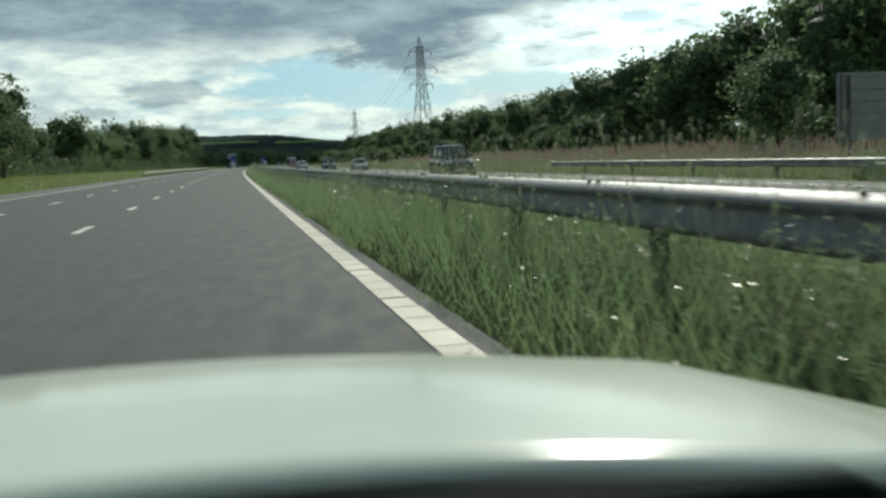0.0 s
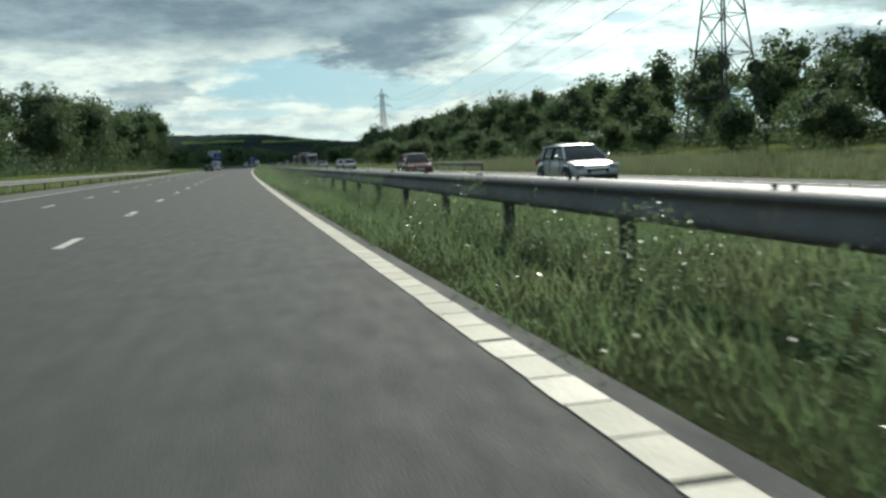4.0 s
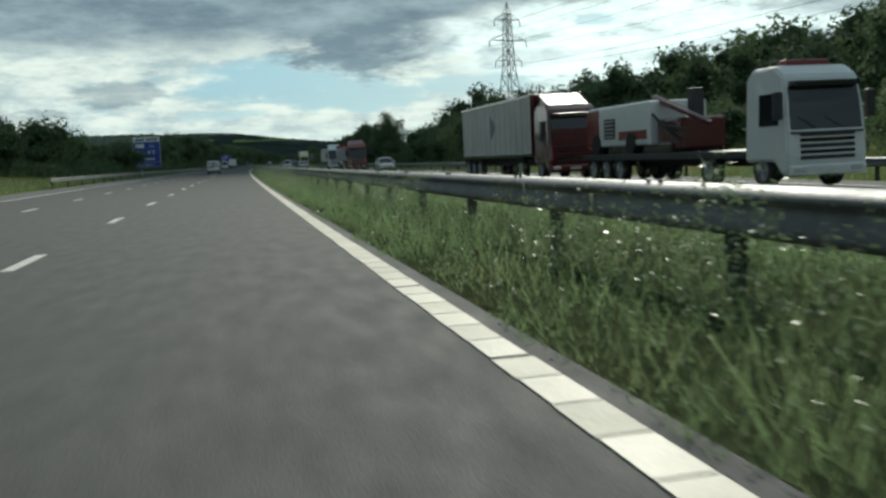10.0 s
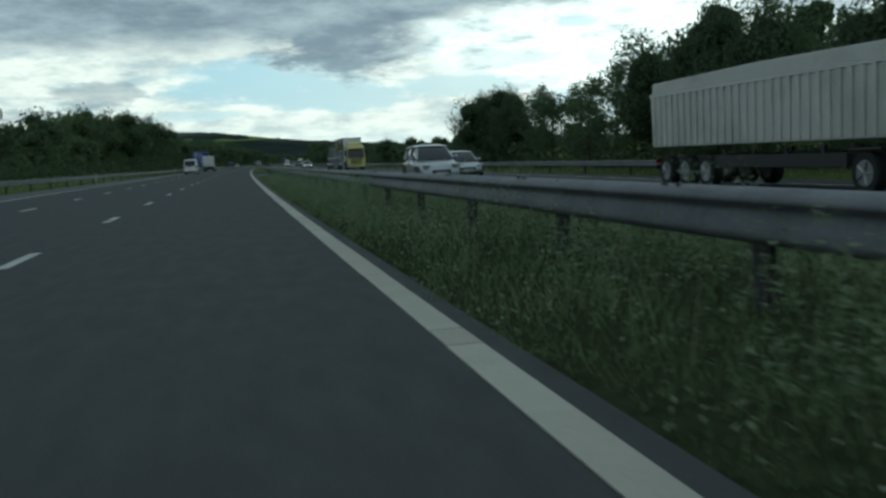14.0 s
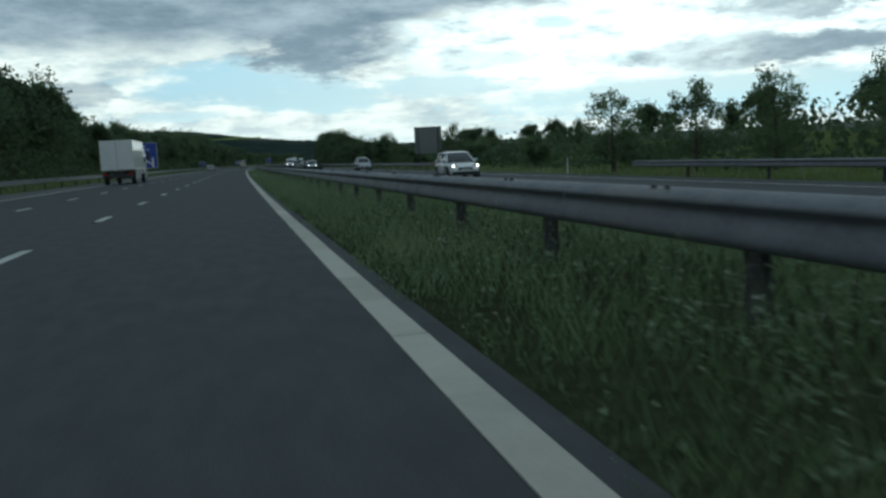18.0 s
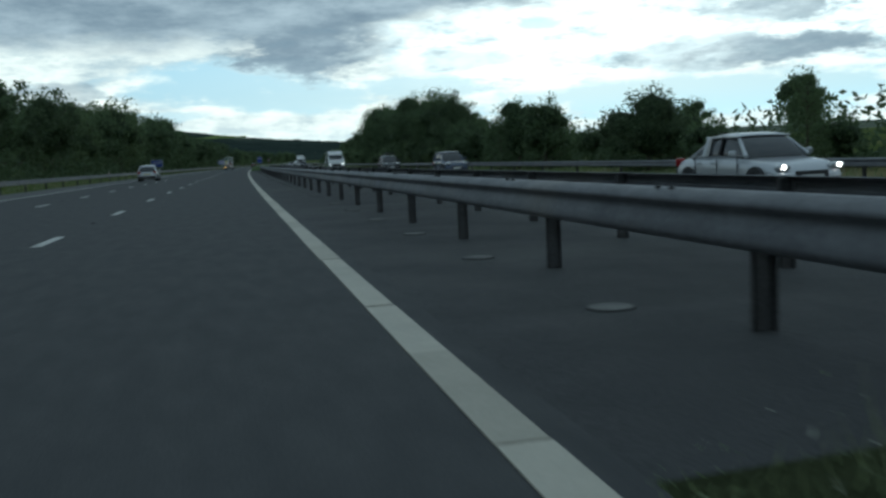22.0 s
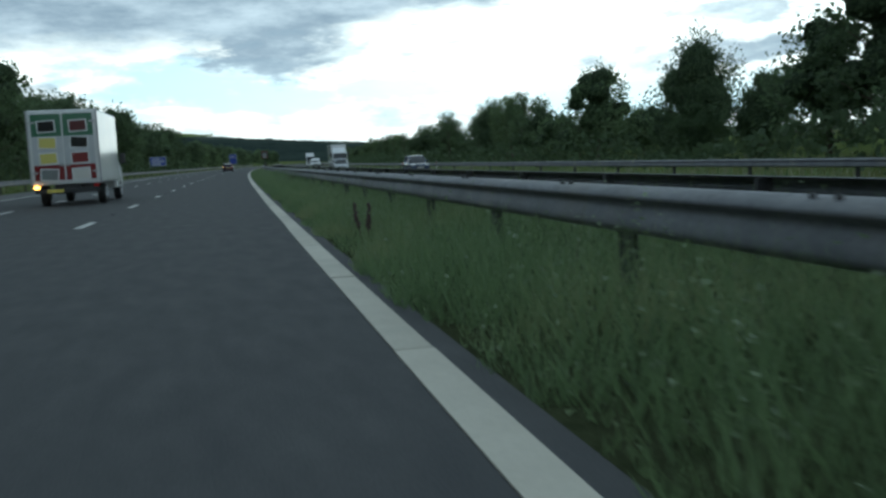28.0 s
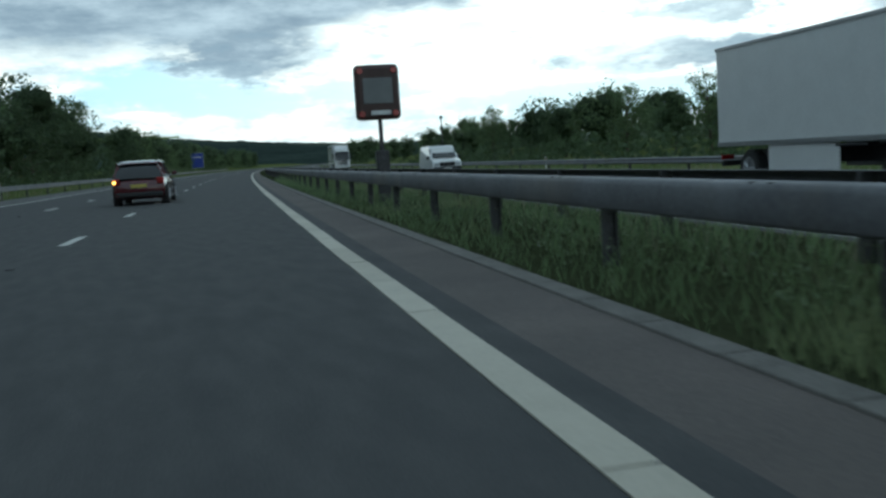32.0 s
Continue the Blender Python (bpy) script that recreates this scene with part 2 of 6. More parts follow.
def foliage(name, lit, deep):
    """Close-set leaves seen as a mass: lit leaves and shaded gaps put into the colour, with a ragged relief."""
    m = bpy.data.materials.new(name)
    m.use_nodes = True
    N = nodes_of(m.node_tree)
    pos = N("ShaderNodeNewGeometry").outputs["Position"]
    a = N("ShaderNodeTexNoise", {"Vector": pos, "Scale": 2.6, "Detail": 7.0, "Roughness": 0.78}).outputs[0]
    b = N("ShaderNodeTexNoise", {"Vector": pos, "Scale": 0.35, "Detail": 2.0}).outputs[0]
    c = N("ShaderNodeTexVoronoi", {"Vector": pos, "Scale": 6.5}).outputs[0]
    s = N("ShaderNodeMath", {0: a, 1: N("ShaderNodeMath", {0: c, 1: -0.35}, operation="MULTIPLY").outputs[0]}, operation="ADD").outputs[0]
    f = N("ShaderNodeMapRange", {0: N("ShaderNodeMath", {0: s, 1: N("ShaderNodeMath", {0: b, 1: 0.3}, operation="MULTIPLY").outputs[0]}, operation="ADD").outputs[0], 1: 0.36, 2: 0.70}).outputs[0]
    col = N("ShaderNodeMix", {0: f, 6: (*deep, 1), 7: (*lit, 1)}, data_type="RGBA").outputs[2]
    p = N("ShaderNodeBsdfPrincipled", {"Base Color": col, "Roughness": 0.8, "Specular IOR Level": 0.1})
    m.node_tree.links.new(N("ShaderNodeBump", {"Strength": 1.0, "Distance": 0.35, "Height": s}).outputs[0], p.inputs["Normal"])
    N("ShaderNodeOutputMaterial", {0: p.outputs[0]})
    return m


FOLIAGE_SHADE = foliage("shaded_leaf_mass", (0.10, 0.143, 0.072), (0.034, 0.052, 0.027))

# ---- building helpers ----
def mesh_of(bm, name, mats, smooth=False):
    me = bpy.data.meshes.new(name)
    bm.to_mesh(me)
    bm.free()
    for m in (mats if isinstance(mats, (list, tuple)) else [mats]):
        me.materials.append(m)
    if smooth:
        me.polygons.foreach_set("use_smooth", [True] * len(me.polygons))
    return me


def part(name, bm, mats, parent=None, label="", smooth=False, m=None, kind=""):
    """A bmesh, or a mesh that is already made, as one object under its thing."""
    me = bm if isinstance(bm, bpy.types.Mesh) else mesh_of(bm, name, mats, smooth)
    ob = new(name, me)
    if parent is not None:
        ob.parent = parent
    if m is not None:
        ob.matrix_basis = m
    return tagged(ob, label=label, kind=kind)


def thing(name, m, label, category, group="", kind=""):
    ob = new(name)
    ob.empty_display_size = 0.3
    ob.matrix_basis = m
    return tagged(ob, label, category, group, kind)


def box(bm, x0, x1, y0, y1, z0, z1, bevel=0.0):
    r = bmesh.ops.create_cube(bm, size=1.0, matrix=Matrix.Translation(((x0 + x1) / 2, (y0 + y1) / 2, (z0 + z1) / 2)) @ Matrix.Diagonal((x1 - x0, y1 - y0, z1 - z0, 1)))
    if bevel:
        es = list({e for v in r["verts"] for e in v.link_edges})
        bmesh.ops.bevel(bm, geom=es, offset=bevel, segments=2, affect="EDGES", profile=0.5)
    return bm


def boxed(*a, bevel=0.0):
    return box(bmesh.new(), *a, bevel=bevel)


def tube(bm, p, q, r0, r1, n=6):
    p, q = Vector(p), Vector(q)
    rot = (q - p).to_track_quat("Z", "Y").to_matrix().to_4x4()
    bmesh.ops.create_cone(bm, cap_ends=True, segments=n, radius1=r0, radius2=r1, depth=(q - p).length,
                          matrix=Matrix.Translation((p + q) / 2) @ rot)
    return bm


def strip(name, cols, s0, s1, step, mats, zf, label="", kind="structure", category="", parent=None):
    """A sheet along the road: cols are the lateral places, zf gives the height at (s, d)."""
    n = int(round((s1 - s0) / step)) + 1
    verts, faces = [], []
    for i in range(n):
        s = s0 + (s1 - s0) * i / (n - 1)
        for d in cols:
            verts.append(at(s, d, zf(s, d)))
    k = len(cols)
    for i in range(n - 1):
        for j in range(k - 1):
            a = i * k + j
            faces.append((a, a + 1, a + k + 1, a + k))
    me = bpy.data.meshes.new(name)
    me.from_pydata(verts, [], faces)
    me.materials.append(mats)
    ob = new(name, me)
    if parent is not None:
        ob.parent = parent
    return tagged(ob, label, category, kind=kind)


# ---- ground and roads ----
FALL = 0.030        # the far carriageway drops gently away


def lie(d):
    """Height of the made ground across the road."""
    if d < -15.0:
        a = -15.0 - d
        return 0.10 * min(a, 5) + 0.06 * max(0, min(a - 5, 40)) + 0.004 * max(0, a - 45)
    if d <= 2.5:
        return 0.0
    if d <= 20.0:
        return -FALL * (d - 2.5)
    a = d - 20.0
    return -FALL * 17.5 + 0.05 * min(a, 6) + 0.05 * max(0, min(a - 6, 40)) + 0.004 * max(0, a - 46)


def earth(s, d):
    wob = 0.0
    if abs(d - 2) > 18:
        wob = 0.25 * noise.noise(Vector((s * 0.03, d * 0.05, 2.0))) * min(1, (abs(d - 2) - 18) / 6)
    return lie(d) - 0.05 + wob


ground = strip("ground", [-2500, -900, -320, -130, -70, -45, -30, -22, -19, -17, -15.2, -14, -7, 0.7, 1.95, 3.2, 5.0, 10, 17.8, 19.2, 20, 22, 25, 30, 40, 55, 80, 140, 320, 900, 2500],
               -300, 2990, 10, VERGE, earth, "rough grass verges and fields beside the motorway", category="ground")
road = strip("road", [-10.95, -7.4, -3.75, -1.0, 0.39], -300, 2990, 6, ASPHALT, lambda s, d: 0.0, "grey asphalt carriageway with three lanes", category="road")
shoulder = strip("road_shoulder", [-14.5, -12.5, -10.95], -300, 2990, 6, ASPHALT_SHOULDER, lambda s, d: 0.0, "worn asphalt hard shoulder beside the lanes", category="road")
far_road = strip("road_far", [5.0, 8.0, 12.0, 16.2, 19.3], -300, 2990, 6, ASPHALT, lambda s, d: lie(d) + 0.0, "asphalt carriageway for oncoming traffic", category="road")
PAVED_SPANS = [(800, 957), (585, 618)]


def paved(s):
    return any(a < s < b for a, b in PAVED_SPANS)


def median_lie(s, d):
    return lie(d) - 0.01 + (0.0 if paved(s) else 0.10 * max(0.0, 1 - abs(d - 2.8) / 2.1))


cuts = [-300, 585, 618, 800, 957, 1150, 2990]
for a, b in zip(cuts, cuts[1:]):
    hard = paved((a + b) / 2)
    strip("median_paving" if hard else "median", [0.39, 1.2, 1.95, 2.8, 3.7, 4.4, 5.0], a, b, 3, PAVED if hard else SOIL, median_lie,
          "dark asphalt paving across the central reserve" if hard else "grassed earth of the central reserve", category="paving" if hard else "ground")


# ---- unseen cloud bank added to keep the sun off the road ahead ----
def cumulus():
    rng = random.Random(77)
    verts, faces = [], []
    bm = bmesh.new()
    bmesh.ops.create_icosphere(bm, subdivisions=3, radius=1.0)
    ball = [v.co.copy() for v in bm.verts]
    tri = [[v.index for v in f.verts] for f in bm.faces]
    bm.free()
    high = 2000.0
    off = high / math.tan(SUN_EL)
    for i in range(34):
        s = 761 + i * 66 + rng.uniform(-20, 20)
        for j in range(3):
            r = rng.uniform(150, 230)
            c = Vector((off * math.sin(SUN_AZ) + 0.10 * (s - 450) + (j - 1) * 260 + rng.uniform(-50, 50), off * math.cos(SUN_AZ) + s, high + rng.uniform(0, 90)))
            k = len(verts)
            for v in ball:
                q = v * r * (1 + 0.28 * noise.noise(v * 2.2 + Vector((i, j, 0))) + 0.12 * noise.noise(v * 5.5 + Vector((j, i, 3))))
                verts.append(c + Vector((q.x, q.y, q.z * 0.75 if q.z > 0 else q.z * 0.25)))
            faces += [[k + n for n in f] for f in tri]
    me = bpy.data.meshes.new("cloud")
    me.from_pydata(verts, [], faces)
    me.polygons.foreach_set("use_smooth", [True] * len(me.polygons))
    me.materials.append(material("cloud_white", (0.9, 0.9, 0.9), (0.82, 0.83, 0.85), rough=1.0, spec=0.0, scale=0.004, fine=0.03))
    tagged(new("cloud_backdrop", me), "unseen cloud bank added high above to shade the road", "cloud", kind="structure")


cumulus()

# ---- road markings ----
def marks():
    dash = mesh_of(boxed(-0.075, 0.075, -1.0, 1.0, -0.01, 0.006), "lane_dash", PAINT)
    for k in range(-4, 150):
        s = float(np.interp(k, [-5, 0, 36, 76, 92, 119, 160], [-26.6, 18.4, 340.2, 702.6, 849.9, 1092.6, 1461.6]))
        for d, off in ((-3.75, 0.0), (-7.4, 0.5)):
            part("lane_dash", dash, None, road, m=put(s + off, d, 0))
    for k in range(0, 140):
        for d in (8.9, 12.55):
            part("lane_dash", dash, None, far_road, m=put(k * 9.0 + 5, d, lie(d)))
    strip("edge_line", [-11.15, -10.95], -100, 1800, 6, PAINT, lambda s, d: 0.005, parent=road)
    strip("edge_line", [5.25, 5.45], -100, 1800, 6, PAINT, lambda s, d: lie(d) + 0.005, parent=far_road)
    strip("edge_line", [16.2, 16.4], -100, 1800, 6, PAINT, lambda s, d: lie(d) + 0.005, parent=far_road)
    # the ribbed line along the central reserve, laid in short raised pads
    verts, faces = [], []
    s = -20.0
    rng = random.Random(4)
    while s < 1500:
        length = 0.48 if s < 500 else rng.choice((0.48, 0.48, 2.9)) if s < 790 else 3.4
        gap = 0.022 if rng.random() > 0.12 else 0.06
        a, b = s, s + length - gap
        w0, w1 = 0.02 + rng.uniform(-0.006, 0.006), 0.235 + rng.uniform(-0.006, 0.006)
        n = max(1, int(length / 1.2))
        for j in range(n):
            u, v = a + (b - a) * j / n, a + (b - a) * (j + 1) / n
            k = len(verts)
            verts += [at(u, w0, 0.009), at(u, w1, 0.009), at(v, w1, 0.009), at(v, w0, 0.009), at(u, w0, -0.01), at(u, w1, -0.01), at(v, w1, -0.01), at(v, w0, -0.01)]
            faces += [(k, k + 1, k + 2, k + 3), (k + 4, k + 5, k + 1, k), (k + 1, k + 5, k + 6, k + 2), (k + 3, k + 2, k + 6, k + 7), (k + 4, k, k + 3, k + 7)]
        s += length
    me = bpy.data.meshes.new("ribbed_edge_line")
    me.from_pydata(verts, [], [f[::-1] for f in faces])
    me.materials.append(PAINT_WARM)
    ob = new("ribbed_edge_line", me)
    ob.parent = road
    tagged(ob, kind="stuff", label="cream ribbed edge line in short raised pads")


# ---- crash barriers ----
def beam_profile(side):
    """Corrugated beam seen in section: (d, z) from its lower to its upper lip; side -1 faces the near lanes."""
    pts = [(-0.01, 0.462), (0.03, 0.458), (0.066, 0.472), (0.086, 0.496), (0.090, 0.520), (0.070, 0.575), (0.044, 0.625), (0.036, 0.648), (0.046, 0.668),
           (0.078, 0.690), (0.088, 0.706), (0.080, 0.724), (0.040, 0.752), (-0.02, 0.770), (-0.085, 0.776), (-0.095, 0.768)]
    return [(side * (0.075 + x), z) for x, z in pts]


def beam_mesh(name, prof, length, mat):
    verts = [(x, y, z) for y in (-length / 2, length / 2) for x, z in prof]
    k = len(prof)
    faces = [(i, i + 1, k + i + 1, k + i) for i in range(k - 1)]
    me = bpy.data.meshes.new(name)
    me.from_pydata(verts, [], faces)
    me.materials.append(mat)
    me.polygons.foreach_set("use_smooth", [True] * len(me.polygons))
    return me


PITCHED = 3.43


def barriers():
    near, far = beam_mesh("beam", beam_profile(-1), PITCHED + 0.02, STEEL), beam_mesh("beam", beam_profile(1), PITCHED + 0.02, STEEL)
    bm = bmesh.new()
    box(bm, -0.055, 0.055, -0.004, 0.004, -0.3, 0.76)
    box(bm, -0.055, -0.047, -0.004, 0.05, -0.3, 0.76)
    box(bm, 0.047, 0.055, -0.05, 0.004, -0.3, 0.76)
    post = mesh_of(bm, "post", STEEL_POST)
    bolt = mesh_of(tube(bmesh.new(), (0, 0, 0.0), (0, 0, 0.022), 0.022, 0.017, 8), "bolt", STEEL_POST)
    smooth_beam = beam_mesh("beam", [(-x, z) for x, z in ((0.02, 0.53), (0.10, 0.535), (0.115, 0.56), (0.115, 0.74), (0.10, 0.775), (0.07, 0.785), (-0.10, 0.785), (-0.12, 0.76))], PITCHED + 0.02, STEEL)
    per = 32
    for d, me, turned, spans, label in (
            (1.95, near, -1, [(-104.55, 890.15)], "galvanised corrugated steel beam on posts in the central reserve"),
            (1.962, near, -1, [(888.155, 1126.8)], "galvanised corrugated steel beam on posts in the central reserve"),
            (1.95, smooth_beam, -1, [(1126.8, 1280)], "smooth galvanised box beam on posts in the central reserve"),
            (3.7, far, 1, [(704, 1400)], "weathered corrugated steel beam along the far side of the central reserve"),
            (19.9, near, 0, [(-64, 58), (226, 278), (336, 700), (735, 1500)], "galvanised steel safety barrier along the far verge"),
            (-15.1, far, 0, [(150, 330), (440, 1500)], "galvanised steel safety barrier along the verge")):
        for a, e in spans:
            s0 = a
            while s0 < e - 1:
                b = thing("crash_barrier", put(s0, d, lie(d)), label, "crash barrier", "crash barriers")
                inv = b.matrix_basis.inverted()
                for i in range(per):
                    s = s0 + (i + 0.5) * PITCHED
                    if s > e:
                        break
                    part("beam", me, None, b, m=inv @ put(s, d, lie(d)))
                    if turned or i % 2 == 0:
                        part("post", post, None, b, m=inv @ put(s - 0.8, d, lie(d)))
                    if turned == -1:
                        for k in (0.12, 0.32):
                            part("bolt", bolt, None, b, m=inv @ put(s + k, d - 0.075, lie(d) + 0.768))
                s0 += per * PITCHED


# ---- trees ----
def leaf_cloud(rng, blobs, count, size):
    """Leaf sprays scattered through rounded masses, most of them near the outside."""
    g = np.random.default_rng(rng.randrange(10 ** 6))
    share = np.array([b[1] ** 2 for b in blobs])
    pick = g.choice(len(blobs), count, p=share / share.sum())
    c = np.array([b[0] for b in blobs])[pick]
    r = np.array([b[1] for b in blobs])[pick]
    flat = np.array([b[2] for b in blobs])[pick]
    v = g.normal(size=(count, 3))
    v /= np.linalg.norm(v, axis=1)[:, None]
    ragged = np.array([noise.noise(Vector(p) * 2.6 + Vector(q)) for p, q in zip(v, c)])
    rad = r * (0.30 + 0.80 * g.random(count) ** 0.6) * (1 + 0.40 * ragged)
    p = c + v * rad[:, None] * np.stack([np.ones(count), np.ones(count), flat], 1)
    nrm = v + g.normal(0, 0.6, (count, 3))
    nrm /= np.linalg.norm(nrm, axis=1)[:, None]
    u = np.cross(nrm, g.normal(size=(count, 3)))
    u /= np.linalg.norm(u, axis=1)[:, None]
    w = np.cross(nrm, u)
    s = (size * (0.5 + g.random(count)))[:, None]
    return np.stack([p - u * s, p + u * s * 0.7 + w * s * 0.5, p + u * s * 0.5 - w * s * 0.55], 1)


def quads_mesh(name, verts, mat):
    n = len(verts) // 4
    me = bpy.data.meshes.new(name)
    me.vertices.add(n * 4)
    me.vertices.foreach_set("co", verts.astype(np.float32).ravel())
    me.loops.add(n * 4)
    me.loops.foreach_set("vertex_index", np.arange(n * 4, dtype=np.int32))
    me.polygons.add(n)
    me.polygons.foreach_set("loop_start", np.arange(0, n * 4, 4, dtype=np.int32))
    me.update(calc_edges=True)
    me.materials.append(mat)
    return me


def tree_model(seed, height, spread, leaves, mat, bushy=False, size=0.2, base=0.2, solid=True):
    """A trunk that forks into limbs, each ending in leafy masses. Returns the meshes of trunk, crown and the dark cores
    for its shaded inside.
    """
    rng = random.Random(seed)
    bm = bmesh.new()
    blobs = []
    base = (0.04 if bushy else base) * height
    r0 = 0.016 * height + 0.02
    top = Vector((rng.uniform(-0.3, 0.3), rng.uniform(-0.3, 0.3), height * 0.84))
    fork = Vector((rng.uniform(-0.1, 0.1), rng.uniform(-0.1, 0.1), base))
    tube(bm, (0, 0, -0.3), fork, r0 * 1.25, r0, 6)
    tube(bm, fork, top, r0, r0 * 0.2, 5)
    half = (height - base) / 2
    lop = (rng.uniform(0.8, 1.15), rng.uniform(0.8, 1.15))
    n = 16 if not bushy else 11
    for i in range(n):
        k = (i + rng.random() * 0.6) / n
        h = base + (height * 0.92 - base) * k
        a = i * 2.4 + rng.uniform(-0.5, 0.5)
        wide = spread * (0.30 + 0.70 * math.sin(math.pi * min(1, 0.22 + k * 0.74))) * rng.uniform(0.55, 0.92)
        st = fork.lerp(top, max(0.0, k - 0.15))
        en = Vector((math.cos(a) * wide * lop[0], math.sin(a) * wide * lop[1], h + 0.04 * height * rng.uniform(-0.5, 1.0)))
        en.z = min(en.z, height * 0.93)
        mid = st.lerp(en, 0.5) + Vector((0, 0, -0.03 * height))
        tube(bm, st, mid, r0 * 0.34, r0 * 0.22, 3)
        tube(bm, mid, en, r0 * 0.22, r0 * 0.06, 3)
        blobs.append(((en.x, en.y, en.z), spread * rng.uniform(0.16, 0.30), rng.uniform(0.7, 0.95)))
        m2 = mid.lerp(en, 0.35)
        blobs.append(((m2.x, m2.y, m2.z), spread * rng.uniform(0.24, 0.36), 0.85))
    blobs.append(((top.x, top.y, height * 0.90), spread * 0.22, 1.1))
    heart = [((top.x * 0.5, top.y * 0.5, base + half * 0.75), spread * 0.46, half * 0.62 / (spread * 0.46)), ((top.x, top.y, base + half * 1.25), spread * 0.40, half * 0.50 / (spread * 0.40))]
    # leafy masses of many sizes over the whole crown, with hollows between them
    count = (34 if not bushy else 26) if solid else 14
    for i in range(count):
        v = Vector((rng.gauss(0, 1), rng.gauss(0, 1), rng.gauss(0.1, 0.9))).normalized() * rng.uniform(0.50, 0.88)
        shape = 1.0 - 0.28 * max(0.0, v.z) ** 2
        q = (v.x * spread * 0.92 * shape * lop[0], v.y * spread * 0.92 * shape * lop[1], base + half + v.z * half * 0.92)
        blobs.append((q, spread * rng.choice((0.13, 0.17, 0.21, 0.26, 0.31)), rng.uniform(0.7, 0.95)))
    trunk = mesh_of(bm, "trunk", BARK)
    crown = tris_mesh("crown", leaf_cloud(rng, blobs, leaves, size), mat)
    if not solid:
        return trunk, crown
    # solid dark cores, coloured to stand for the shade inside the crown
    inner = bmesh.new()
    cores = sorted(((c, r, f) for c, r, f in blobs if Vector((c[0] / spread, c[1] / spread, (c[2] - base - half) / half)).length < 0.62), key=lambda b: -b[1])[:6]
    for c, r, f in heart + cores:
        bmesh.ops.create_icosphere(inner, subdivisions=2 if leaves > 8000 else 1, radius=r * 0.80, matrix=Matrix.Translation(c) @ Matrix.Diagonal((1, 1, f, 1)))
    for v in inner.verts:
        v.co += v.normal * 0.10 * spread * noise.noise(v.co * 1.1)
    return trunk, crown, mesh_of(inner, "inner_foliage", FOLIAGE_SHADE, smooth=True)


WOOD, CORES = [[], [], []], []


def wood_tree(model, s, d, rng, scale):
    """One of the many trees of the woods behind, joined into one mass later."""
    m = put(s, d, lie(d) - 0.1, rng.uniform(0, 360)) @ Matrix.Diagonal((scale * rng.uniform(0.9, 1.15), scale * rng.uniform(0.9, 1.15), scale, 1))
    m = np.array(m)
    rng.choice(WOOD).append(model[1] @ m[:3, :3].T + m[:3, 3])
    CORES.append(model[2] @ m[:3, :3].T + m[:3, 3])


def plant(name, model, s, d, rng, scale, label, category="tree", group="roadside trees"):
    t = thing(name, put(s, d, lie(d) - 0.1, rng.uniform(0, 360)) @ Matrix.Diagonal((scale * rng.uniform(0.9, 1.15), scale * rng.uniform(0.9, 1.15), scale, 1)), label, category, group)
    part("trunk", model[0], None, t)
    part("crown", model[1], None, t)
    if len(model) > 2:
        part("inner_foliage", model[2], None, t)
    return t


